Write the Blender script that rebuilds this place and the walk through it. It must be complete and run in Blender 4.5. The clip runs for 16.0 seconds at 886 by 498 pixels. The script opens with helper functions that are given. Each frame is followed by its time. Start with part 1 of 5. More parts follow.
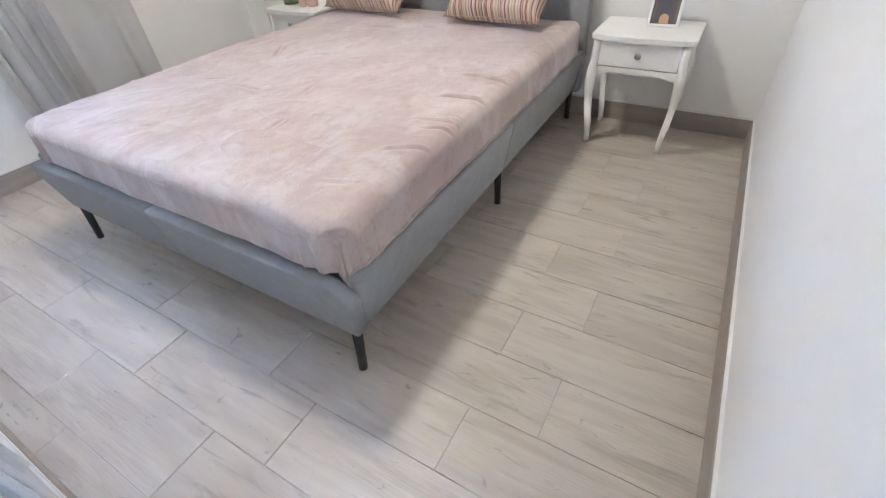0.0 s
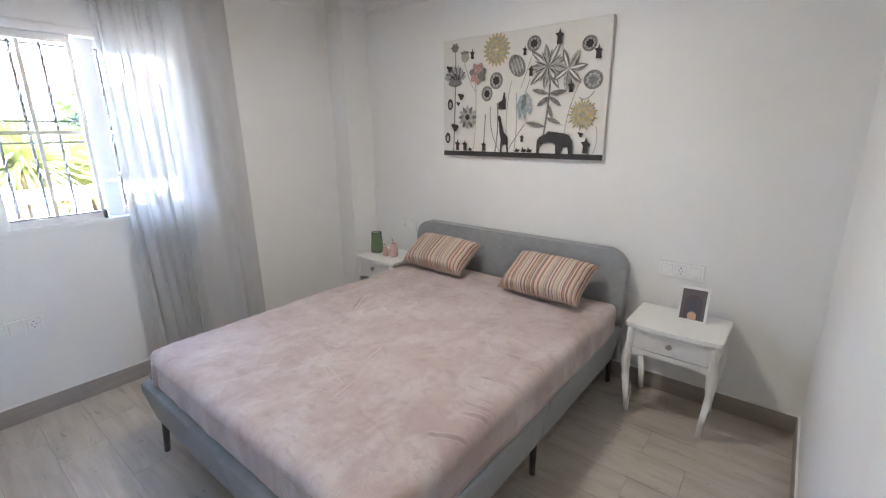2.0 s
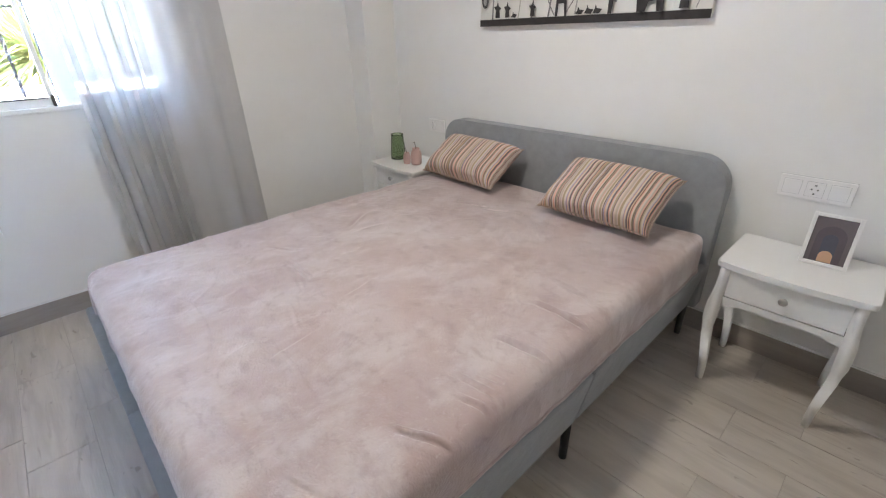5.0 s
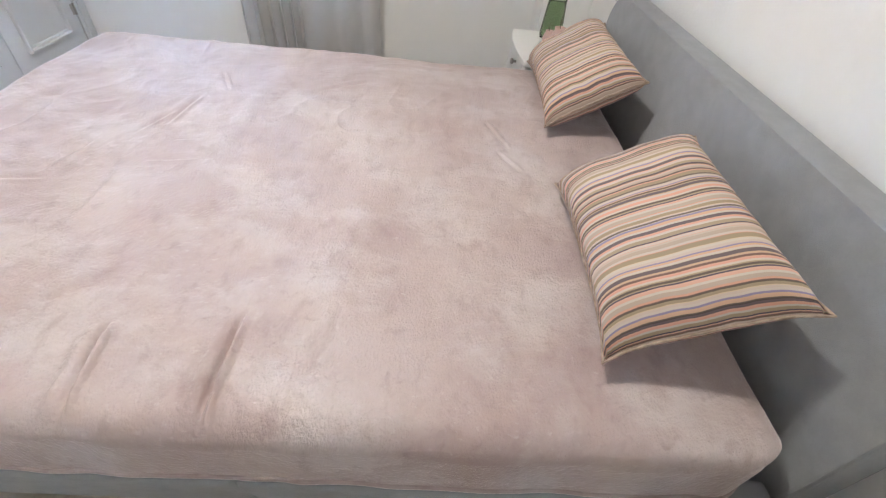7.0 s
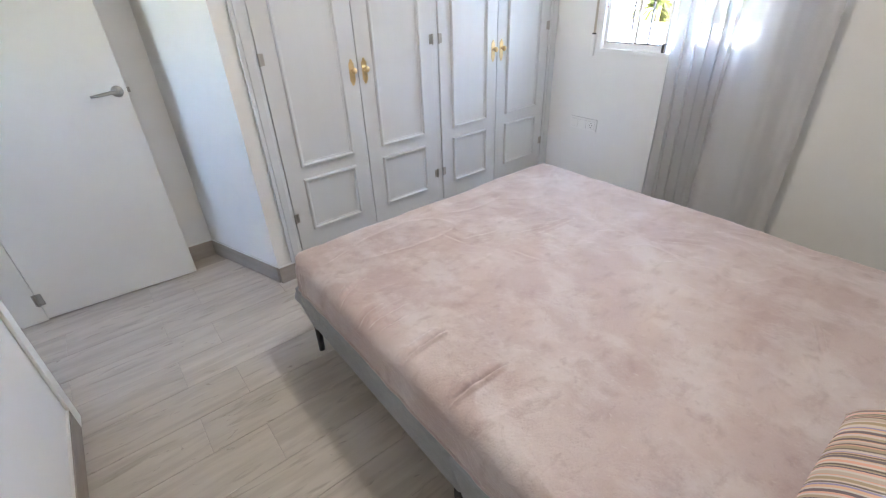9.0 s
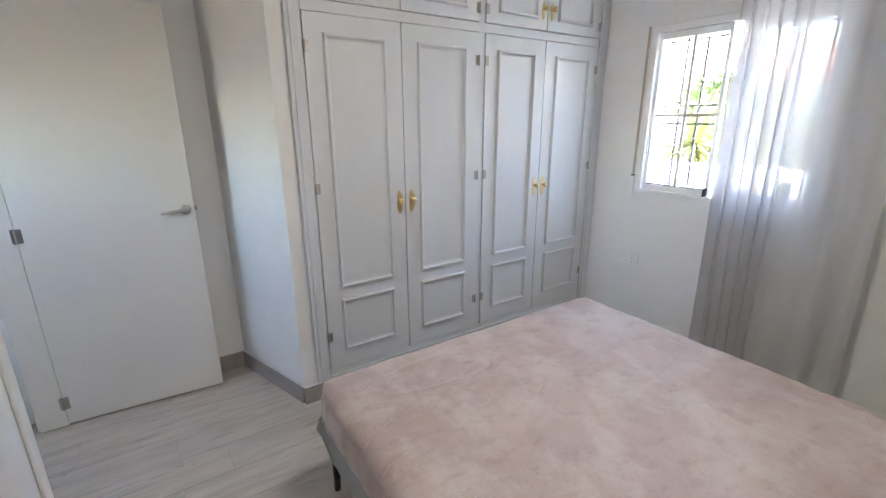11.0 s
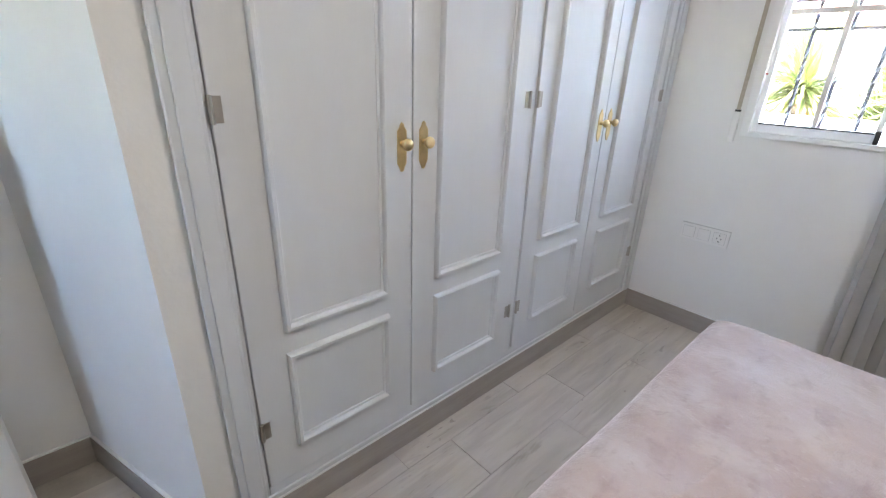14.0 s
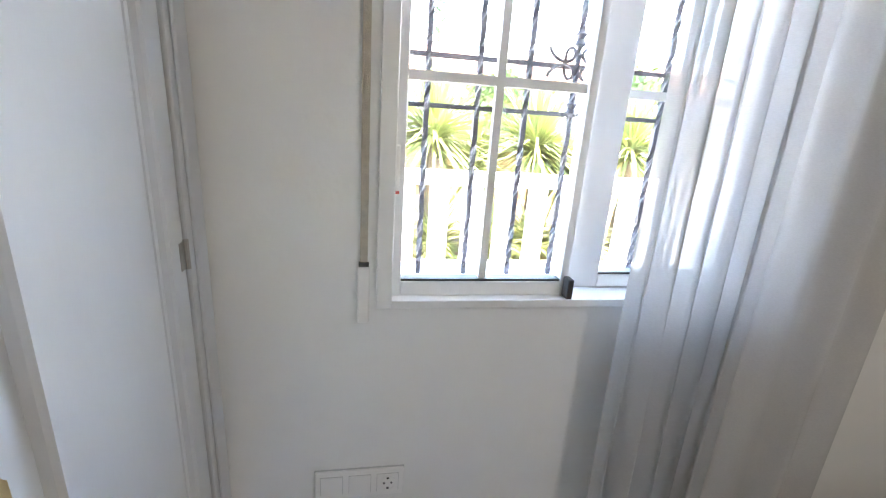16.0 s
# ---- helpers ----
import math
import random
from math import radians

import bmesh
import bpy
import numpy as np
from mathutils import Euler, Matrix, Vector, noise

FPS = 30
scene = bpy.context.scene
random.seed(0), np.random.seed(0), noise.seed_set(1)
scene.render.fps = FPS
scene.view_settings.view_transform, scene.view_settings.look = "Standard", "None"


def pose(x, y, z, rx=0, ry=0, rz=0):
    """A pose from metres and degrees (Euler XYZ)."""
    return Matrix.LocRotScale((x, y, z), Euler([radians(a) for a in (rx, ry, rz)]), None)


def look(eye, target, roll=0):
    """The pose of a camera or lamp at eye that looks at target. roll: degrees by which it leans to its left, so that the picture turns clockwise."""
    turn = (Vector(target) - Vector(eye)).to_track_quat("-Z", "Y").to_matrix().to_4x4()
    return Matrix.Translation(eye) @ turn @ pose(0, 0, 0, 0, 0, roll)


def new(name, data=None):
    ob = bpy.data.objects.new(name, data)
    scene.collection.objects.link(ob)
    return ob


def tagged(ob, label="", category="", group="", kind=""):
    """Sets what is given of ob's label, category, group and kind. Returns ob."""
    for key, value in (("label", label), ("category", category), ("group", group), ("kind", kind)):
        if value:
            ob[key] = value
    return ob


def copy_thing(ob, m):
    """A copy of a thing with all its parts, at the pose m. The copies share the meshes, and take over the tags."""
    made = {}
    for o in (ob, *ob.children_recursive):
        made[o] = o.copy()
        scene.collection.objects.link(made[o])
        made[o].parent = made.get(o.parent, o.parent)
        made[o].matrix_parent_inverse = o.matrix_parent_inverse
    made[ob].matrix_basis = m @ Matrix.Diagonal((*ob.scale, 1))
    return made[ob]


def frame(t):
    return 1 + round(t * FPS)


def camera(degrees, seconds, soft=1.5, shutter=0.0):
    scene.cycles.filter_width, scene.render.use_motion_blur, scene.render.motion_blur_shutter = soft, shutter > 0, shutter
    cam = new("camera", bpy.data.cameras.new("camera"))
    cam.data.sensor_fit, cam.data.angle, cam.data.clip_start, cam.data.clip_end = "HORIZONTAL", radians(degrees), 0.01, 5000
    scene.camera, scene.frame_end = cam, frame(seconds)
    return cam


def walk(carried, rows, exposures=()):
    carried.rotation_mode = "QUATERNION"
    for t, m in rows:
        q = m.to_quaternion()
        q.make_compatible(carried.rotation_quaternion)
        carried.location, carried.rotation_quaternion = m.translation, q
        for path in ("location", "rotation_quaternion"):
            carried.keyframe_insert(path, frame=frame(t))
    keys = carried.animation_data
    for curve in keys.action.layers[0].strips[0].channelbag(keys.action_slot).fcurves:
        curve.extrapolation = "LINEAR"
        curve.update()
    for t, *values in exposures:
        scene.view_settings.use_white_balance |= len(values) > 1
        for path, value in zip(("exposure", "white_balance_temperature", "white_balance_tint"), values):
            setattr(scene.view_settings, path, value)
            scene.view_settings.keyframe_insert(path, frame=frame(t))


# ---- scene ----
cam = camera(90.3, 16.0, soft=1.2)
PATH = [
    (0, (3.038, -2.611, 1.142), (2.21, -1.326, -0.147), -4.5),
    (0.5, (3.079, -2.603, 1.243), (2.197, -1.137, 0.206), -2.8),
    (1, (3.096, -2.601, 1.353), (2.103, -1.052, 0.569), -2.0),
    (1.5, (3.114, -2.615, 1.449), (2.014, -1.093, 0.761), -0.7),
    (2, (3.116, -2.641, 1.53), (1.898, -1.144, 1.005), -0.5),
    (2.5, (3.131, -2.642, 1.585), (1.829, -1.155, 1.278), -0.5),
    (3, (3.124, -2.64, 1.647), (1.793, -1.152, 1.522), -0.7),
    (3.5, (3.108, -2.623, 1.64), (1.761, -1.145, 1.599), -0.4),
    (4, (3.042, -2.572, 1.548), (1.702, -1.132, 1.189), -2.0),
    (4.2, (3.002, -2.522, 1.476), (1.695, -1.105, 0.946), -2.9),
    (6.3, (2.745, -1.15, 1.235), (1.365, -0.458, -0.034), 7.7),
    (6.5, (2.736, -1.043, 1.214), (1.298, -0.502, -0.068), 8.8),
    (7, (2.686, -0.774, 1.204), (1.225, -0.675, -0.158), 6.7),
    (7.5, (2.698, -0.632, 1.245), (1.372, -1.107, -0.175), 4.8),
    (8, (2.795, -0.526, 1.286), (1.729, -1.431, -0.144), 3.5),
    (8.5, (2.849, -0.481, 1.352), (1.883, -1.57, -0.02), 0.5),
    (9, (2.851, -0.49, 1.447), (1.799, -1.846, 0.42), -2.3),
    (9.5, (2.867, -0.517, 1.54), (1.757, -2.035, 0.858), -1.6),
    (9.7, (2.843, -0.509, 1.551), (1.733, -2.076, 0.993), -1.7),
    (11.8, (2.804, -0.588, 1.433), (1.785, -2.18, 0.778), -0.2),
    (12, (2.788, -0.597, 1.395), (1.79, -2.163, 0.652), -0.0),
    (12.5, (2.721, -0.783, 1.27), (1.719, -2.321, 0.475), -0.6),
    (13, (2.703, -1.097, 1.276), (1.66, -2.626, 0.517), 0.0),
    (13.5, (2.624, -1.414, 1.274), (1.571, -2.936, 0.516), 1.7),
    (14, (2.411, -1.763, 1.27), (1.148, -3.115, 0.51), 2.0),
    (14.5, (2.134, -2.094, 1.296), (0.398, -2.77, 0.568), 1.8),
    (15, (1.802, -2.248, 1.37), (-0.05, -2.428, 0.637), 1.1),
    (15.5, (1.371, -2.306, 1.454), (-0.491, -2.221, 0.728), 3.0),
    (16, (0.929, -2.404, 1.461), (-0.948, -2.049, 0.868), 4.0),
]
walk(cam, [(t, look(eye, target, roll)) for t, eye, target, roll in PATH], ((0.0, 6.31, 6600, 10), (0.5, 6.05, 6600, 10), (1.0, 5.75, 6600, 10), (1.5, 5.60, 6600, 10), (2.0, 5.65, 6600, 10), (2.5, 5.75, 6650, 10), (3.0, 5.60, 6650, 10), (3.5, 5.63, 6650, 10), (4.2, 5.65, 6650, 10), (6.5, 6.16, 6650, 10), (7.5, 6.20, 6650, 10), (8.5, 6.25, 6700, 10), (9.0, 5.86, 6750, 10), (9.6, 5.42, 6800, 10), (12.0, 5.62, 6750, 10), (12.5, 5.77, 6750, 10), (13.0, 5.57, 6750, 10), (14.0, 5.62, 6800, 10), (14.5, 5.52, 6850, 10), (15.0, 5.62, 7000, 10), (15.5, 5.57, 7050, 10), (16.0, 5.14, 7100, 10)))



# ---- world, sun and exposure ----
world = bpy.data.worlds.new("world")
scene.world = world
world.use_nodes = True
wn = world.node_tree.nodes
sky = wn.new("ShaderNodeTexSky")
sky.sky_type = "NISHITA"
sky.sun_disc = False
sky.sun_elevation, sky.sun_rotation = radians(55), radians(8)
world.node_tree.links.new(sky.outputs[0], wn["Background"].inputs[0])
wn["Background"].inputs[1].default_value = 0.15
sun = new("sun", bpy.data.lights.new("sun", "SUN"))
sun.data.energy, sun.data.angle, sun.data.color = 2.2, radians(0.5), (1.0, 0.95, 0.88)
# the sun stands high beyond the headboard wall
sun.matrix_world = look((1.0, 7.0, 10.1), (0, 0, 0))



# ---- materials ----
def mat(name, color, rough=0.6, var=0.12, scale=6.0, bump=0.0, bump_scale=60.0, metal=0.0, stretch=(1, 1, 1), random=0.0, second=None, coords="Object", sheen=0.0, tight=(0.42, 0.9)):
    """A surface: base colour varied at two scales, with fine relief."""
    m = bpy.data.materials.new(name)
    m.use_nodes = True
    t = m.node_tree
    n, l = t.nodes, t.links
    p = n["Principled BSDF"]
    p.inputs["Roughness"].default_value, p.inputs["Metallic"].default_value = rough, metal
    co = n.new("ShaderNodeTexCoord")
    mp = n.new("ShaderNodeMapping")
    mp.inputs["Scale"].default_value = stretch
    l.new(co.outputs[coords], mp.inputs["Vector"])
    a = n.new("ShaderNodeTexNoise")
    a.inputs["Scale"].default_value, a.inputs["Detail"].default_value = scale, 6
    b = n.new("ShaderNodeTexNoise")
    b.inputs["Scale"].default_value, b.inputs["Detail"].default_value = scale * 9, 3
    l.new(mp.outputs[0], a.inputs["Vector"]), l.new(mp.outputs[0], b.inputs["Vector"])
    if random:
        inf = n.new("ShaderNodeObjectInfo")
        mul = n.new("ShaderNodeMath")
        mul.operation = "MULTIPLY"
        mul.inputs[1].default_value = 37.0
        l.new(inf.outputs["Random"], mul.inputs[0])
        cmb = n.new("ShaderNodeCombineXYZ")
        for i in range(3):
            l.new(mul.outputs[0], cmb.inputs[i])
        l.new(cmb.outputs[0], mp.inputs["Location"])
    add = n.new("ShaderNodeMath")
    add.operation = "MULTIPLY_ADD"
    add.inputs[1].default_value = 0.35
    l.new(b.outputs["Fac"], add.inputs[0]), l.new(a.outputs["Fac"], add.inputs[2])
    ramp = n.new("ShaderNodeValToRGB")
    lo = second or tuple(c * (1 - var) for c in color)
    hi = color if second else tuple(min(1, c * (1 + var * 0.6)) for c in color)
    ramp.color_ramp.elements[0].position, ramp.color_ramp.elements[1].position = tight
    ramp.color_ramp.elements[0].color, ramp.color_ramp.elements[1].color = (*lo, 1), (*hi, 1)
    l.new(add.outputs[0], ramp.inputs[0])
    out = ramp.outputs[0]
    if random:
        hsv = n.new("ShaderNodeHueSaturation")
        rng = n.new("ShaderNodeMapRange")
        rng.inputs["To Min"].default_value, rng.inputs["To Max"].default_value = 1 - random, 1 + random
        l.new(inf.outputs["Random"], rng.inputs["Value"]), l.new(rng.outputs[0], hsv.inputs["Value"])
        l.new(out, hsv.inputs["Color"])
        out = hsv.outputs[0]
    l.new(out, p.inputs["Base Color"])
    if bump:
        bn = n.new("ShaderNodeTexNoise")
        bn.inputs["Scale"].default_value, bn.inputs["Detail"].default_value = bump_scale, 4
        l.new(mp.outputs[0], bn.inputs["Vector"])
        bp = n.new("ShaderNodeBump")
        bp.inputs["Strength"].default_value, bp.inputs["Distance"].default_value = bump, 0.01
        l.new(bn.outputs["Fac"], bp.inputs["Height"]), l.new(bp.outputs[0], p.inputs["Normal"])
    if sheen:
        p.inputs["Sheen Weight"].default_value, p.inputs["Sheen Roughness"].default_value = sheen, 0.35
    return m


def glass(name, color=(1, 1, 1), rough=0.0):
    m = bpy.data.materials.new(name)
    m.use_nodes = True
    p = m.node_tree.nodes["Principled BSDF"]
    p.inputs["Base Color"].default_value = (*color, 1)
    p.inputs["Transmission Weight"].default_value, p.inputs["Roughness"].default_value, p.inputs["IOR"].default_value = 1, rough, 1.45
    return m


def glow(name, color, strength):
    m = bpy.data.materials.new(name)
    m.use_nodes = True
    p = m.node_tree.nodes["Principled BSDF"]
    p.inputs["Base Color"].default_value = (0.85, 0.85, 0.85, 1)
    p.inputs["Emission Color"].default_value, p.inputs["Emission Strength"].default_value = (*color, 1), strength
    return m


def sheer(name, color, clear):
    """A thin woven veil: open between the threads, lit through."""
    m = bpy.data.materials.new(name)
    m.use_nodes = True
    n, l = m.node_tree.nodes, m.node_tree.links
    n.remove(n["Principled BSDF"])
    co, tr, df, tl = n.new("ShaderNodeTexCoord"), n.new("ShaderNodeBsdfTransparent"), n.new("ShaderNodeBsdfDiffuse"), n.new("ShaderNodeBsdfTranslucent")
    mp = n.new("ShaderNodeMapping")
    mp.inputs["Scale"].default_value = (160, 160, 700)
    no = n.new("ShaderNodeTexNoise")
    no.inputs["Scale"].default_value, no.inputs["Detail"].default_value = 1.0, 4
    l.new(co.outputs["Object"], mp.inputs[0]), l.new(mp.outputs[0], no.inputs["Vector"])
    rg = n.new("ShaderNodeMapRange")
    rg.inputs["From Min"].default_value, rg.inputs["From Max"].default_value = 0.3, 0.7
    rg.inputs["To Min"].default_value, rg.inputs["To Max"].default_value = clear * 1.6, clear * 0.4
    l.new(no.outputs["Fac"], rg.inputs["Value"])
    df.inputs[0].default_value = tl.inputs[0].default_value = (*color, 1)
    m1, m2 = n.new("ShaderNodeMixShader"), n.new("ShaderNodeMixShader")
    m1.inputs[0].default_value = 0.26
    l.new(df.outputs[0], m1.inputs[1]), l.new(tl.outputs[0], m1.inputs[2])
    l.new(rg.outputs[0], m2.inputs[0]), l.new(m1.outputs[0], m2.inputs[1]), l.new(tr.outputs[0], m2.inputs[2])
    l.new(m2.outputs[0], n["Material Output"].inputs[0])
    return m


def stripes(name, colors, repeats):
    """Woven stripes along the cloth, of uneven widths."""
    m = bpy.data.materials.new(name)
    m.use_nodes = True
    n, l = m.node_tree.nodes, m.node_tree.links
    p = n["Principled BSDF"]
    p.inputs["Roughness"].default_value = 0.9
    co, sp = n.new("ShaderNodeTexCoord"), n.new("ShaderNodeSeparateXYZ")
    l.new(co.outputs["UV"], sp.inputs[0])
    mul = n.new("ShaderNodeMath")
    mul.operation = "MULTIPLY_ADD"
    mul.inputs[1].default_value, mul.inputs[2].default_value = repeats, 0.5
    l.new(sp.outputs[0], mul.inputs[0])
    fr = n.new("ShaderNodeMath")
    fr.operation = "FRACT"
    l.new(mul.outputs[0], fr.inputs[0])
    rp = n.new("ShaderNodeValToRGB")
    rp.color_ramp.interpolation = "CONSTANT"
    rnd = random.Random(4)
    cuts = [0.0]
    for i in range(1, 32):
        cuts.append(cuts[-1] + (rnd.uniform(0.034, 0.052) if i % 2 else rnd.uniform(0.012, 0.026)))
    el = rp.color_ramp.elements
    while len(el) > 1:
        el.remove(el[0])
    el[0].position, el[0].color = 0.0, (*colors[0], 1)
    for i in range(1, 31):
        e = el.new(cuts[i] / cuts[31])
        e.color = (*colors[i % len(colors)], 1)
    l.new(fr.outputs[0], rp.inputs[0])
    # thin threads of dark brown or cream laid over the bands
    fine = n.new("ShaderNodeMath")
    fine.operation = "MULTIPLY_ADD"
    fine.inputs[1].default_value, fine.inputs[2].default_value = 61.0, 0.27
    l.new(sp.outputs[0], fine.inputs[0])
    ff = n.new("ShaderNodeMath")
    ff.operation = "FRACT"
    l.new(fine.outputs[0], ff.inputs[0])
    thin = n.new("ShaderNodeMath")
    thin.operation = "LESS_THAN"
    thin.inputs[1].default_value = 0.27
    l.new(ff.outputs[0], thin.inputs[0])
    part_way = n.new("ShaderNodeMath")
    part_way.operation = "MULTIPLY"
    part_way.inputs[1].default_value = 0.82
    l.new(thin.outputs[0], part_way.inputs[0])
    pick = n.new("ShaderNodeTexWhiteNoise")
    pick.noise_dimensions = "1D"
    whole = n.new("ShaderNodeMath")
    whole.operation = "FLOOR"
    l.new(fine.outputs[0], whole.inputs[0]), l.new(whole.outputs[0], pick.inputs["W"])
    thread = n.new("ShaderNodeValToRGB")
    thread.color_ramp.interpolation = "CONSTANT"
    thread.color_ramp.elements[0].color = (0.10, 0.075, 0.07, 1)
    thread.color_ramp.elements[1].position, thread.color_ramp.elements[1].color = 0.5, (0.62, 0.56, 0.50, 1)
    l.new(pick.outputs["Value"], thread.inputs[0])
    blend = n.new("ShaderNodeMix")
    blend.data_type = "RGBA"
    l.new(part_way.outputs[0], blend.inputs[0]), l.new(rp.outputs[0], blend.inputs[6]), l.new(thread.outputs[0], blend.inputs[7])
    l.new(blend.outputs[2], p.inputs["Base Color"])
    w = n.new("ShaderNodeTexNoise")
    w.inputs["Scale"].default_value = 450
    l.new(co.outputs["Object"], w.inputs["Vector"])
    bp = n.new("ShaderNodeBump")
    bp.inputs["Strength"].default_value, bp.inputs["Distance"].default_value = 0.3, 0.004
    l.new(w.outputs["Fac"], bp.inputs["Height"]), l.new(bp.outputs[0], p.inputs["Normal"])
    return m


def wood_tile(name):
    """Printed porcelain planks: fine grain along the local x, wavy figure and a few knots, each piece its own."""
    m = bpy.data.materials.new(name)
    m.use_nodes = True
    n, l = m.node_tree.nodes, m.node_tree.links
    p = n["Principled BSDF"]
    co, inf = n.new("ShaderNodeTexCoord"), n.new("ShaderNodeObjectInfo")
    shift = n.new("ShaderNodeVectorMath")
    shift.operation = "SCALE"
    shift.inputs[0].default_value = (41.0, 23.0, 67.0)
    l.new(inf.outputs["Random"], shift.inputs["Scale"])
    place = n.new("ShaderNodeVectorMath")
    l.new(co.outputs["Object"], place.inputs[0]), l.new(shift.outputs[0], place.inputs[1])

    def streaks(stretch, scale, detail, swirl, lo, hi):
        mp, no, rg = n.new("ShaderNodeMapping"), n.new("ShaderNodeTexNoise"), n.new("ShaderNodeMapRange")
        mp.inputs["Scale"].default_value = stretch
        no.inputs["Scale"].default_value, no.inputs["Detail"].default_value, no.inputs["Distortion"].default_value = scale, detail, swirl
        rg.inputs["From Min"].default_value, rg.inputs["From Max"].default_value = lo, hi
        rg.interpolation_type = "SMOOTHSTEP"
        l.new(place.outputs[0], mp.inputs[0]), l.new(mp.outputs[0], no.inputs["Vector"]), l.new(no.outputs["Fac"], rg.inputs["Value"])
        return rg.outputs[0]

    def laid(base, over, fac, much):
        k, mx = n.new("ShaderNodeMath"), n.new("ShaderNodeMix")
        k.operation = "MULTIPLY"
        k.inputs[1].default_value = much
        mx.data_type = "RGBA"
        l.new(fac, k.inputs[0]), l.new(k.outputs[0], mx.inputs[0])
        if isinstance(base, tuple):
            mx.inputs[6].default_value = (*base, 1)
        else:
            l.new(base, mx.inputs[6])
        mx.inputs[7].default_value = (*over, 1)
        return mx.outputs[2]
    c = laid((0.53, 0.478, 0.425), (0.40, 0.352, 0.305), streaks((1.6, 9.0, 9.0), 2.0, 6, 0.4, 0.36, 0.68), 0.65)
    c = laid(c, (0.60, 0.55, 0.495), streaks((1.3, 16.0, 16.0), 2.3, 4, 0.2, 0.52, 0.75), 0.5)
    c = laid(c, (0.32, 0.275, 0.235), streaks((2.2, 15.0, 15.0), 1.5, 5, 1.4, 0.58, 0.73), 0.65)
    c = laid(c, (0.25, 0.21, 0.18), streaks((5.5, 15.0, 15.0), 1.25, 3, 2.2, 0.665, 0.75), 0.6)
    hsv, rng = n.new("ShaderNodeHueSaturation"), n.new("ShaderNodeMapRange")
    rng.inputs["To Min"].default_value, rng.inputs["To Max"].default_value = 0.955, 1.045
    l.new(inf.outputs["Random"], rng.inputs["Value"]), l.new(rng.outputs[0], hsv.inputs["Value"]), l.new(c, hsv.inputs["Color"])
    l.new(hsv.outputs[0], p.inputs["Base Color"])
    rough, bp = n.new("ShaderNodeMapRange"), n.new("ShaderNodeBump")
    fine = streaks((3.0, 40.0, 40.0), 4.0, 4, 0.0, 0.3, 0.7)
    rough.inputs["To Min"].default_value, rough.inputs["To Max"].default_value = 0.40, 0.52
    l.new(fine, rough.inputs["Value"]), l.new(rough.outputs[0], p.inputs["Roughness"])
    bp.inputs["Strength"].default_value, bp.inputs["Distance"].default_value = 0.10, 0.004
    l.new(fine, bp.inputs["Height"]), l.new(bp.outputs[0], p.inputs["Normal"])
    return m


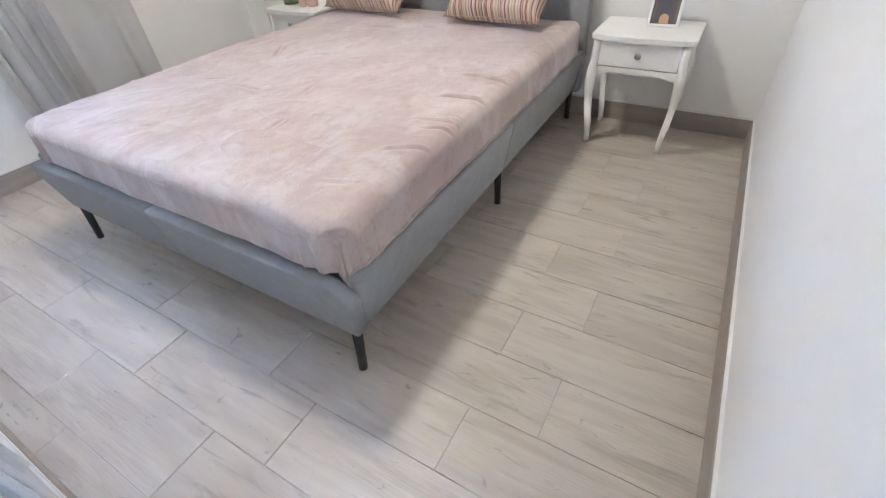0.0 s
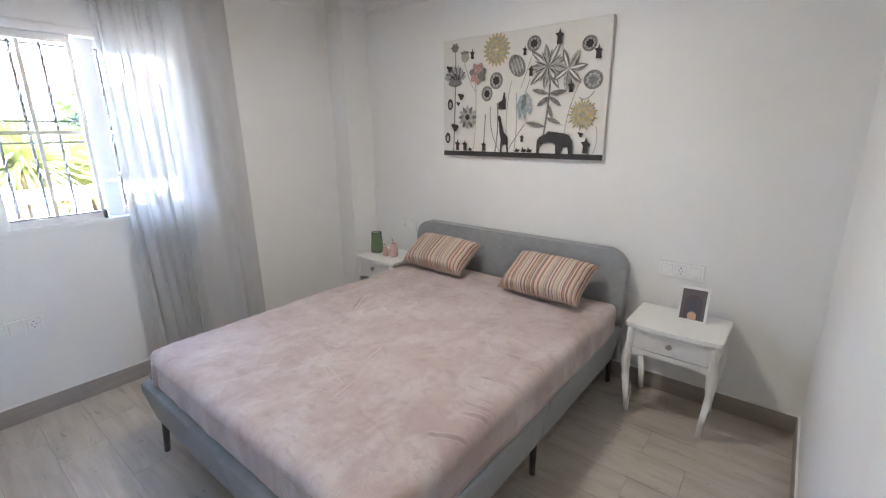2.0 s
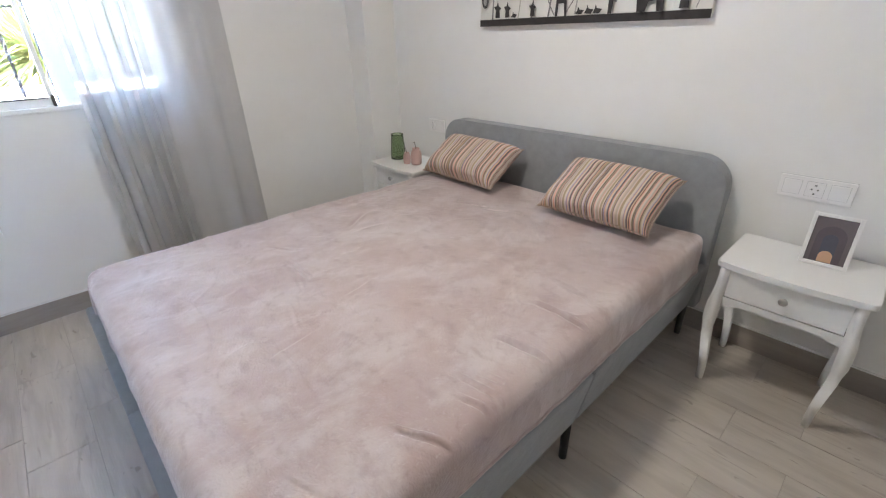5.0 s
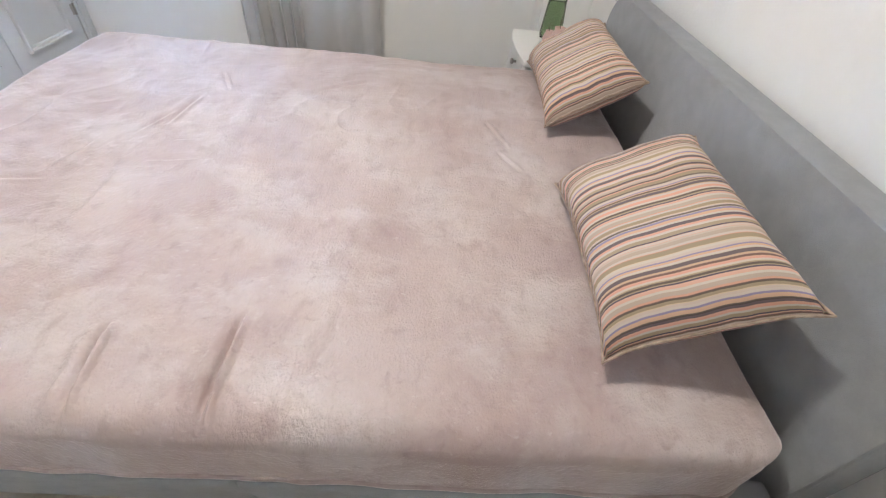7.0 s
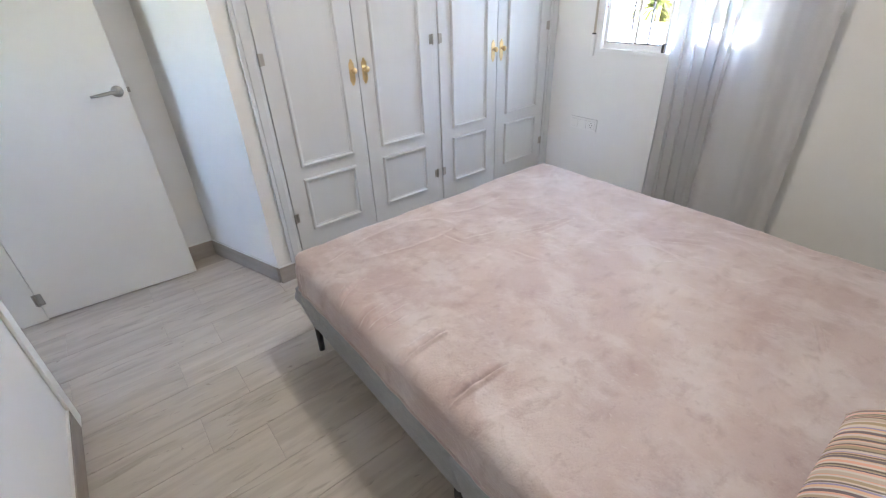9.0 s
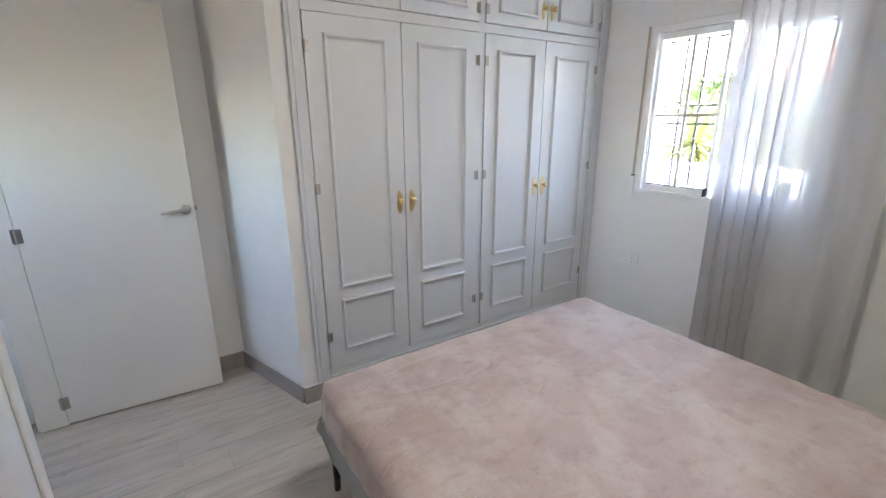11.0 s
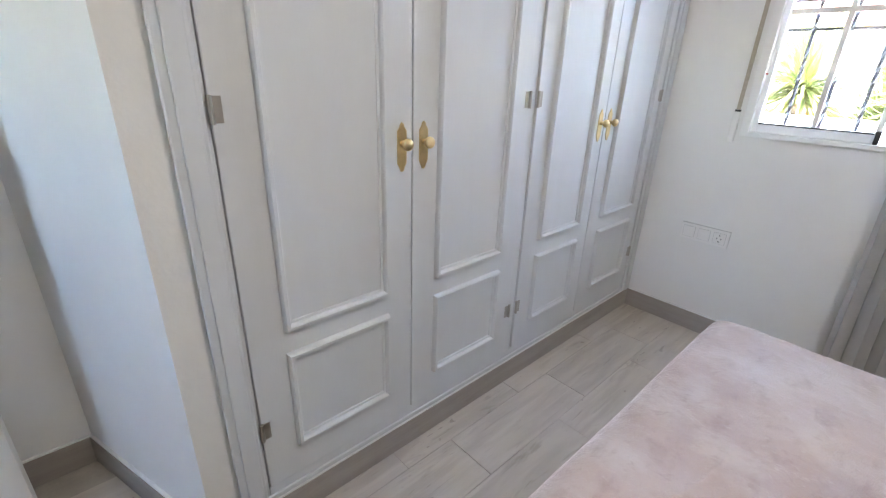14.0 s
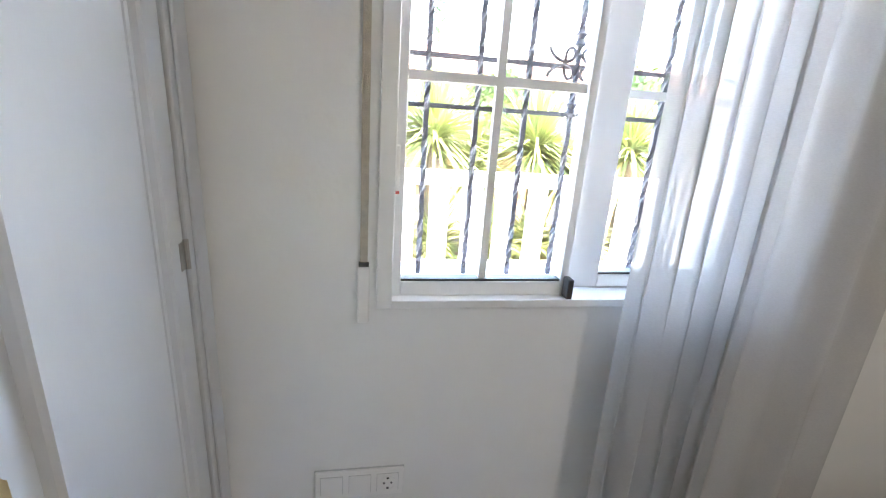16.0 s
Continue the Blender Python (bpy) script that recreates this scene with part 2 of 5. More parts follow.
def velvet(name):
    """Short pile brushed this way and that: soft-edged patches, finger marks and a fine nap."""
    m = bpy.data.materials.new(name)
    m.use_nodes = True
    n, l = m.node_tree.nodes, m.node_tree.links
    p = n["Principled BSDF"]
    p.inputs["Roughness"].default_value, p.inputs["Specular IOR Level"].default_value = 0.48, 0.7
    p.inputs["Sheen Weight"].default_value, p.inputs["Sheen Roughness"].default_value = 1.0, 0.3
    p.inputs["Sheen Tint"].default_value = (1.0, 0.94, 0.93, 1)
    co = n.new("ShaderNodeTexCoord")

    def cloud(stretch, scale, detail, swirl, lo, hi):
        mp, no, rg = n.new("ShaderNodeMapping"), n.new("ShaderNodeTexNoise"), n.new("ShaderNodeMapRange")
        mp.inputs["Scale"].default_value = stretch
        no.inputs["Scale"].default_value, no.inputs["Detail"].default_value, no.inputs["Distortion"].default_value = scale, detail, swirl
        no.inputs["Roughness"].default_value = 0.6
        rg.inputs["From Min"].default_value, rg.inputs["From Max"].default_value = lo, hi
        rg.interpolation_type = "SMOOTHSTEP"
        l.new(co.outputs["Object"], mp.inputs[0]), l.new(mp.outputs[0], no.inputs["Vector"]), l.new(no.outputs["Fac"], rg.inputs["Value"])
        return rg.outputs[0]

    def laid(base, over, fac, much):
        k, mx = n.new("ShaderNodeMath"), n.new("ShaderNodeMix")
        k.operation = "MULTIPLY"
        k.inputs[1].default_value = much
        mx.data_type = "RGBA"
        l.new(fac, k.inputs[0]), l.new(k.outputs[0], mx.inputs[0])
        if isinstance(base, tuple):
            mx.inputs[6].default_value = (*base, 1)
        else:
            l.new(base, mx.inputs[6])
        mx.inputs[7].default_value = (*over, 1)
        return mx.outputs[2]
    patches = cloud((1.4, 0.9, 1), 5.2, 7, 0.15, 0.43, 0.66)
    c = laid((0.535, 0.435, 0.417), (0.43, 0.322, 0.304), cloud((1, 1.3, 1), 2.0, 5, 0.2, 0.38, 0.66), 0.9)
    # sheen of the brushed pile, painted into the colour as paler patches
    c = laid(c, (0.63, 0.565, 0.555), patches, 0.6)
    c = laid(c, (0.35, 0.25, 0.235), cloud((1.0, 1.7, 1), 11.0, 7, 0.25, 0.50, 0.72), 0.55)
    c = laid(c, (0.34, 0.245, 0.23), cloud((1.0, 1.0, 1), 34, 5, 0.6, 0.56, 0.76), 0.5)
    c = laid(c, (0.66, 0.60, 0.59), cloud((1.6, 1.0, 1), 62, 4, 0.4, 0.58, 0.76), 0.4)
    l.new(c, p.inputs["Base Color"])
    nap, bp = cloud((1, 1.5, 1), 130, 4, 0.3, 0.25, 0.75), n.new("ShaderNodeBump")
    bp.inputs["Strength"].default_value, bp.inputs["Distance"].default_value = 0.34, 0.004
    l.new(nap, bp.inputs["Height"])
    pile = n.new("ShaderNodeBump")
    pile.inputs["Strength"].default_value, pile.inputs["Distance"].default_value = 0.35, 0.008
    l.new(patches, pile.inputs["Height"]), l.new(pile.outputs[0], bp.inputs["Normal"])
    l.new(bp.outputs[0], p.inputs["Normal"])
    return m


M_WALL = mat("white_wall_paint", (0.85, 0.845, 0.835), 0.75, 0.03, 1.3, 0.08, 75)
M_CEIL = mat("ceiling_paint", (0.865, 0.86, 0.85), 0.85, 0.03, 1.5, 0.22, 55)
M_TRIM = mat("white_trim", (0.83, 0.83, 0.82), 0.45, 0.03, 3, 0.05, 90)
M_GROUT = mat("grout", (0.45, 0.405, 0.36), 0.9, 0.15, 8, 0.2, 200)
M_TILE = wood_tile("wood_look_tile")
M_BASE = mat("baseboard_tile", (0.36, 0.32, 0.29), 0.45, 0.15, 2.5, 0.05, 40, stretch=(1, 1, 8))
M_LACQ = mat("wardrobe_lacquer", (0.655, 0.67, 0.69), 0.5, 0.02, 2.5, 0.03, 40, stretch=(6, 1, 1))
M_GAP_SHADE = mat("dark_gap_shade", (0.12, 0.12, 0.12), 0.9, 0.1)
M_BRASS = mat("brass", (0.78, 0.61, 0.34), 0.34, 0.12, 30, 0.04, 90, metal=1.0)
M_STEEL = mat("satin_steel", (0.45, 0.43, 0.40), 0.35, 0.1, 20, metal=1.0)
M_DOOR = mat("door_white", (0.80, 0.785, 0.74), 0.42, 0.03, 2)
M_FABRIC = mat("grey_upholstery", (0.36, 0.375, 0.395), 0.95, 0.1, 25, 0.45, 900, sheen=0.15)
M_VELVET = velvet("pink_velvet")
M_BLACK = mat("black_steel", (0.03, 0.03, 0.03), 0.4, 0.1, 20)
M_NIGHT = mat("nightstand_white", (0.84, 0.835, 0.82), 0.35, 0.03, 4, 0.03, 60)
M_PVC = mat("white_aluminium", (0.87, 0.87, 0.87), 0.3, 0.02, 3)
M_PLASTIC = mat("white_plastic", (0.89, 0.88, 0.87), 0.3, 0.02, 8)
M_SEAM_SHADE = mat("grey_seam_shade", (0.58, 0.575, 0.57), 0.7, 0.05)
M_DARKHOLE = mat("dark_plastic", (0.05, 0.05, 0.05), 0.5, 0.1)
M_STRAP = mat("strap_webbing", (0.50, 0.45, 0.38), 0.9, 0.15, 60, 0.3, 400)
M_GREEN = glass("green_glass", (0.56, 0.68, 0.50), 0.18)
M_PANE = glass("clear_glass", (1, 1, 1), 0.0)
M_BLUSH = mat("blush_ceramic", (0.62, 0.42, 0.38), 0.5, 0.12, 15)
M_TWIG = mat("dark_twig", (0.10, 0.07, 0.06), 0.8, 0.2, 30)
M_IRON = mat("wrought_iron", (0.045, 0.045, 0.055), 0.5, 0.2, 30, 0.2, 120)
M_SHEER = sheer("grey_sheer", (0.64, 0.635, 0.64), 0.075)
M_LAMP = glow("lamp_diffuser", (1.0, 0.955, 0.89), 1.55)
M_LAMPSIDE = glow("lamp_rim", (1.0, 0.95, 0.86), 0.095)
M_CHROME = mat("chrome", (0.75, 0.75, 0.75), 0.15, 0.03, metal=1.0)
M_CANVAS = mat("canvas", (0.74, 0.725, 0.69), 0.9, 0.05, 3, 0.2, 700)
M_INK = mat("ink_black", (0.045, 0.042, 0.045), 0.9, 0.15, 40)
M_INKG = mat("ink_grey", (0.22, 0.21, 0.21), 0.9, 0.5, 60)
M_INKL = mat("ink_light_grey", (0.42, 0.41, 0.40), 0.9, 0.5, 70)
M_INKY = mat("ink_ochre", (0.52, 0.41, 0.22), 0.9, 0.4, 60)
M_INKP = mat("ink_rose", (0.48, 0.30, 0.27), 0.9, 0.4, 60)
M_INKB = mat("ink_blue", (0.33, 0.40, 0.43), 0.9, 0.4, 60)
M_INKS = mat("ink_sage", (0.40, 0.39, 0.33), 0.9, 0.3, 60)
M_MAUVE = mat("print_mauve", (0.16, 0.135, 0.15), 0.7, 0.1, 10)
M_NAVY = mat("print_navy", (0.09, 0.095, 0.13), 0.7, 0.1, 10)
M_SKIN = mat("print_apricot", (0.66, 0.42, 0.29), 0.7, 0.1, 10)
M_STRIPE = stripes("striped_weave", [(0.70, 0.39, 0.30), (0.64, 0.54, 0.46), (0.42, 0.33, 0.23), (0.12, 0.10, 0.13), (0.68, 0.42, 0.33), (0.58, 0.48, 0.40), (0.50, 0.40, 0.33), (0.66, 0.36, 0.27), (0.38, 0.30, 0.20), (0.64, 0.50, 0.36), (0.60, 0.50, 0.44), (0.30, 0.26, 0.40), (0.66, 0.43, 0.30), (0.44, 0.35, 0.26), (0.17, 0.13, 0.14), (0.60, 0.42, 0.29)], 5.6)
M_SEWN = mat("sewn_edge", (0.44, 0.34, 0.27), 0.9, 0.4, 60, 0.2, 300)
M_GROUND = mat("ground_earth", (0.16, 0.10, 0.045), 0.95, 0.3, 0.8, 0.3, 6)
M_RENDER = mat("white_render", (0.80, 0.79, 0.77), 0.85, 0.06, 1.5, 0.2, 40)
M_OCHRE = mat("ochre_render", (0.45, 0.26, 0.10), 0.85, 0.12, 1.5, 0.2, 40)
M_ROOF = mat("clay_roof", (0.50, 0.24, 0.15), 0.85, 0.25, 3, 0.2, 20)
M_LEAF = mat("yucca_leaf", (0.33, 0.345, 0.12), 0.5, 0.4, 4, second=(0.17, 0.21, 0.06))
M_PINE = mat("pine_green", (0.05, 0.09, 0.04), 0.7, 0.3, 6)
M_TRUNK = mat("palm_trunk", (0.20, 0.15, 0.10), 0.9, 0.3, 12, 0.4, 40)
M_HEDGE = mat("hedge_leaf", (0.10, 0.16, 0.05), 0.6, 0.4, 5)


# ---- mesh helpers ----
def mesh_of(name, bm, material, smooth=False):
    me = bpy.data.meshes.new(name)
    bmesh.ops.recalc_face_normals(bm, faces=bm.faces)
    bm.to_mesh(me)
    bm.free()
    me.materials.append(material)
    if smooth:
        for p in me.polygons:
            p.use_smooth = True
    return me


def part(name, bm, material, parent, label="", smooth=False):
    ob = new(name, mesh_of(name, bm, material, smooth))
    ob.parent = parent
    return tagged(ob, label)


def structure(name, bm, material, label, category, smooth=False):
    return tagged(new(name, mesh_of(name, bm, material, smooth)), label, category, kind="structure")


def thing(name, m, label, category, group=""):
    ob = new(name)
    ob.empty_display_size = 0.1
    ob.matrix_world = m
    return tagged(ob, label, category, group)


def solid(name, bm, material, label, category, smooth=False, group="", kind=""):
    return tagged(new(name, mesh_of(name, bm, material, smooth)), label, category, group, kind)


def box(x0, y0, z0, x1, y1, z1, bevel=0.0, bm=None, seg=2):
    own = bmesh.new()
    bmesh.ops.create_cube(own, size=1, matrix=Matrix.Translation(((x0 + x1) / 2, (y0 + y1) / 2, (z0 + z1) / 2)) @ Matrix.Diagonal((abs(x1 - x0), abs(y1 - y0), abs(z1 - z0), 1)))
    if bevel:
        bmesh.ops.bevel(own, geom=own.edges[:], offset=bevel, segments=seg, affect="EDGES", profile=0.5)
    return merge(bm, own)


def merge(bm, own):
    if bm is None:
        return own
    me = bpy.data.meshes.new("tmp")
    own.to_mesh(me)
    own.free()
    bm.from_mesh(me)
    bpy.data.meshes.remove(me)
    return bm


def prism(points, depth, axis="z", base=0.0, bm=None, bevel=0.0):
    """A flat outline pushed to a depth along an axis: x takes (y, z), y takes (x, z), z takes (x, y)."""
    own = bmesh.new()

    def at(p, d):
        return {"z": (p[0], p[1], d), "y": (p[0], d, p[1]), "x": (d, p[0], p[1])}[axis]
    a = [own.verts.new(at(p, base)) for p in points]
    b = [own.verts.new(at(p, base + depth)) for p in points]
    own.faces.new(a), own.faces.new(b[::-1])
    for i in range(len(a)):
        j = (i + 1) % len(a)
        own.faces.new((a[i], b[i], b[j], a[j]))
    if bevel:
        bmesh.ops.bevel(own, geom=own.edges[:], offset=bevel, segments=2, affect="EDGES", profile=0.5)
    return merge(bm, own)


def lathe(profile, steps=24, m=None, bm=None):
    """Turned shape from (radius, height) pairs."""
    own = bmesh.new()
    rings = []
    for r, z in profile:
        rings.append([own.verts.new((max(r, 1e-4) * math.cos(2 * math.pi * i / steps), max(r, 1e-4) * math.sin(2 * math.pi * i / steps), z)) for i in range(steps)])
    for a, b in zip(rings, rings[1:]):
        for i in range(steps):
            j = (i + 1) % steps
            own.faces.new((a[i], a[j], b[j], b[i]))
    own.faces.new(rings[0][::-1]), own.faces.new(rings[-1])
    if m is not None:
        own.transform(m)
    return merge(bm, own)


def tube(path, radius, steps=10, bm=None, flat=1.0):
    """A round bar along points; radius may be a list."""
    own = bmesh.new()
    pts = [Vector(p) for p in path]
    rad = radius if isinstance(radius, (list, tuple)) else [radius] * len(pts)
    rings = []
    side = None
    for i, p in enumerate(pts):
        d = (pts[min(i + 1, len(pts) - 1)] - pts[max(i - 1, 0)]).normalized()
        if side is None:
            side = d.orthogonal().normalized()
        side = (side - d * side.dot(d)).normalized()
        up = d.cross(side)
        rings.append([own.verts.new(p + (side * math.cos(2 * math.pi * k / steps) + up * math.sin(2 * math.pi * k / steps) * flat) * rad[i]) for k in range(steps)])
    for a, b in zip(rings, rings[1:]):
        for i in range(steps):
            j = (i + 1) % steps
            own.faces.new((a[i], a[j], b[j], b[i]))
    own.faces.new(rings[0][::-1]), own.faces.new(rings[-1])
    return merge(bm, own)


# ---- the room's shell ----
CEIL = 2.50
bm = box(-0.28, 0.0, -0.15, 3.42, 0.2, 2.7)
structure("wall_north", bm, M_WALL, "white painted wall behind the bed's headboard", "wall")
bm = box(0.0, -0.25, -0.15, 0.2, 0.0, 2.7)
structure("wall_pillar", bm, M_WALL, "white boxed pillar in the corner beside the window wall", "wall")
WY0, WY1, WZ0, WZ1 = -2.375, -1.385, 1.027, 2.06
bm = box(-0.28, -3.6, -0.15, 0.0, WY0, 2.7)
box(-0.28, WY1, -0.15, 0.0, 0.0, 2.7, bm=bm)
box(-0.28, WY0, -0.15, 0.0, WY1, WZ0, bm=bm)
box(-0.28, WY0, WZ1, 0.0, WY1, 2.7, bm=bm)
structure("wall_west", bm, M_WALL, "white painted wall with the barred sliding window", "wall")
DY0, DY1, DZ = -3.262, -2.365, 2.06
bm = box(3.3, DY1, -0.15, 3.48, 0.0, 2.7)
box(3.375, DY0, DZ, 3.48, DY1, 2.7, bm=bm)
box(3.375, -3.36, -0.15, 3.48, DY0, 2.7, bm=bm)
structure("wall_east", bm, M_WALL, "bright white painted wall with the doorway", "wall")
bm = box(0.0, -3.6, -0.15, 4.7, -3.36, 2.7)
prism([(2.296, -2.745), (2.2, -2.745), (2.2, -3.36), (2.494, -3.36)], 2.85, "z", -0.15, bm=bm)
structure("wall_south", bm, M_WALL, "white painted recess wall beside the wardrobe", "wall")
# unseen hall walls; the opening is added to send fill daylight through the doorway
bm = box(4.55, -3.36, -0.15, 4.7, -2.95, 2.7)
box(4.55, -2.45, -0.15, 4.7, -1.0, 2.7, bm=bm)
box(4.55, -2.95, 1.82, 4.7, -2.45, 2.7, bm=bm)
box(4.55, -2.95, -0.15, 4.7, -2.45, 1.3, bm=bm)
box(3.48, -1.15, -0.15, 4.55, -1.0, 2.7, bm=bm)
structure("wall_hall", bm, M_WALL, "plain white unseen hallway walls with an added opening for fill light", "wall")
structure("ceiling", box(-0.28, -3.6, CEIL, 4.7, 0.2, 2.75), M_CEIL, "white textured plaster ceiling", "ceiling")


def cornice(points, closed=False):
    """A stepped plaster cove along the wall tops, mitred at the corners; the room lies to the left of the line."""
    prof = [(0.0, -0.088), (0.012, -0.088), (0.014, -0.074), (0.022, -0.072), (0.024, -0.062), (0.030, -0.048), (0.044, -0.033), (0.060, -0.026), (0.062, -0.016), (0.078, -0.014), (0.080, 0.0), (0.0, 0.0)]
    own = bmesh.new()
    pts = [Vector(p) for p in points]
    rows = []
    for i, p in enumerate(pts):
        d0 = (p - pts[i - 1]).normalized() if i else (pts[1] - p).normalized()
        d1 = (pts[i + 1] - p).normalized() if i + 1 < len(pts) else d0
        n0, n1 = Vector((-d0.y, d0.x)), Vector((-d1.y, d1.x))
        b = (n0 + n1).normalized()
        k = 1 / max(0.3, b.dot(n0))
        rows.append([own.verts.new((p.x + b.x * k * o, p.y + b.y * k * o, CEIL - 0.001 + z)) for o, z in prof])
    for a, b in zip(rows, rows[1:]):
        for i in range(len(prof) - 1):
            own.faces.new((a[i], a[i + 1], b[i + 1], b[i]))
    return own


structure("cornice", cornice([(3.375, -3.36), (3.375, DY1), (3.3, DY1), (3.3, 0.0), (0.2, 0.0), (0.2, -0.25), (0.0, -0.25), (0.0, -2.745), (2.296, -2.745), (2.494, -3.36), (3.375, -3.36)]), M_TRIM, "white moulded plaster cornice under the ceiling", "cornice")


def baseboard(name, a, b, n):
    """A tile skirting between two plan points; n points into the room."""
    a, b, n = Vector(a), Vector(b), Vector(n)
    own = bmesh.new()

    def strip(t, z0, z1):
        q = [a, b, b + n * t, a + n * t]
        lo = [own.verts.new((v.x, v.y, z0)) for v in q]
        hi = [own.verts.new((v.x, v.y, z1)) for v in q]
        own.faces.new(lo[::-1]), own.faces.new(hi)
        for i in range(4):
            j = (i + 1) % 4
            own.faces.new((lo[i], lo[j], hi[j], hi[i]))
    strip(0.012, -0.002, 0.10)
    ob = structure(name, own, M_BASE, "grey-brown tile skirting along the wall", "baseboard")
    own = bmesh.new()
    strip(0.009, 0.1001, 0.106)
    part("caulk_line", own, M_TRIM, ob)
    return ob


baseboard("baseboard_north", (0.212, 0.0), (3.3, 0.0), (0, -1))
baseboard("baseboard_pillar", (0.2, -0.262), (0.2, -0.012), (1, 0))
baseboard("baseboard_pillar_front", (0.012, -0.25), (0.2, -0.25), (0, -1))
baseboard("baseboard_west", (0.0, -2.745), (0.0, -0.25), (1, 0))
baseboard("baseboard_east", (3.3, -2.296), (3.3, -0.012), (-1, 0))
baseboard("baseboard_wardrobe", (0.012, -2.733), (2.30, -2.733), (0, 1))
baseboard("baseboard_slant", (2.296, -2.745), (2.49, -3.35), (0.952, 0.306))
baseboard("baseboard_south", (2.50, -3.36), (3.374, -3.36), (0, 1))
baseboard("baseboard_hall", (3.56, -3.36), (4.55, -3.36), (0, 1))

# ---- floor bed under the tiles ----
floor = structure("floor", box(-0.28, -3.6, -0.15, 4.7, 0.2, -0.003), M_GROUT, "grey-beige wood-look porcelain floor tiles", "floor")


# ---- window ----
def window():
    w = structure("window_1", box(-0.115, WY0, WZ0, 0.013, WY0 + 0.035, WZ1, 0.002), M_PVC, "white aluminium sliding window with bars outside", "window")
    bm = box(-0.115, WY1 - 0.035, WZ0, 0.013, WY1, WZ1, 0.002)
    box(-0.115, WY0 + 0.035, WZ0, 0.013, WY1 - 0.035, WZ0 + 0.02, 0.002, bm)
    box(-0.115, WY0 + 0.035, WZ1 - 0.035, 0.013, WY1 - 0.035, WZ1, 0.002, bm)
    part("window_frame", bm, M_PVC, w)

    def sash(name, y0, y1, x0, x1, stile):
        z0, z1 = WZ0 + 0.02, WZ1 - 0.036
        bm = box(x0, y0, z0, x1, y0 + stile[0], z1, 0.003)
        box(x0, y1 - stile[1], z0, x1, y1, z1, 0.003, bm)
        box(x0, y0 + stile[0], z0, x1, y1 - stile[1], z0 + 0.035, 0.003, bm)
        box(x0, y0 + stile[0], z1 - 0.04, x1, y1 - stile[1], z1, 0.003, bm)
        s = part(name, bm, M_PVC, w)
        xc, ga, gb = (x0 + x1) / 2, y0 + stile[0], y1 - stile[1]
        pane = part("pane", box(xc - 0.002, ga - 0.005, z0 + 0.03, xc + 0.002, gb + 0.005, z1 - 0.035), M_PANE, s)
        pane.visible_shadow = False
        ym = (ga + gb) / 2
        bm = box(xc - 0.007, ym - 0.009, z0 + 0.035, xc + 0.007, ym + 0.009, z1 - 0.04)
        box(xc - 0.006, ga, 1.52, xc + 0.006, gb, 1.54, bm=bm)
        part("glazing_bar", bm, M_PVC, s)
        part("rubber_seal", box(x0 + 0.004, ga, z0 + 0.0355, x1 - 0.004, gb, z0 + 0.041), M_DARKHOLE, s)
        return s
    s = sash("sash", WY0 + 0.014, -1.908, -0.055, -0.015, (0.042, 0.02))
    part("end_stop", box(-0.014, -1.922, WZ0 + 0.022, 0.018, -1.907, WZ0 + 0.072, 0.003), M_DARKHOLE, s, "black plastic end stop")
    bm = box(-0.016, WY0 + 0.026, 1.285, -0.004, WY0 + 0.044, 1.39, 0.003)
    part("latch", bm, M_PLASTIC, s, "white sliding latch with a red mark")
    part("latch_mark", box(-0.0035, WY0 + 0.026, 1.288, -0.002, WY0 + 0.044, 1.294), mat("red_mark", (0.5, 0.05, 0.04), 0.5), s)
    sash("sash", -1.885, WY1 - 0.02, -0.105, -0.065, (0.085, 0.04))
    part("window_sill", box(-0.30, WY0, WZ0 - 0.03, -0.116, WY1, WZ0 + 0.004, 0.003), M_RENDER, w)


window()


def shutter_box():
    t = thing("roller_shutter_box", pose(0, -1.88, 2.07), "white roller shutter box above the window", "shutter box")
    part("casing", box(0.001, -0.54, 0.0, 0.009, 0.535, 0.135, 0.003), M_TRIM, t)
    return t


def shutter_strap():
    t = thing("shutter_strap", pose(0, -2.403, 1.0), "beige roller shutter strap with a white winder", "shutter strap")
    bm = box(0.0, -0.013, -0.005, 0.02, 0.013, 0.13, 0.004)
    part("winder", bm, M_PLASTIC, t)
    part("slot", box(0.006, -0.011, 0.1302, 0.019, 0.011, 0.138), M_DARKHOLE, t)
    part("strap", box(0.009, -0.008, 0.1385, 0.0115, 0.008, 1.07), M_STRAP, t)


shutter_box()
shutter_strap()


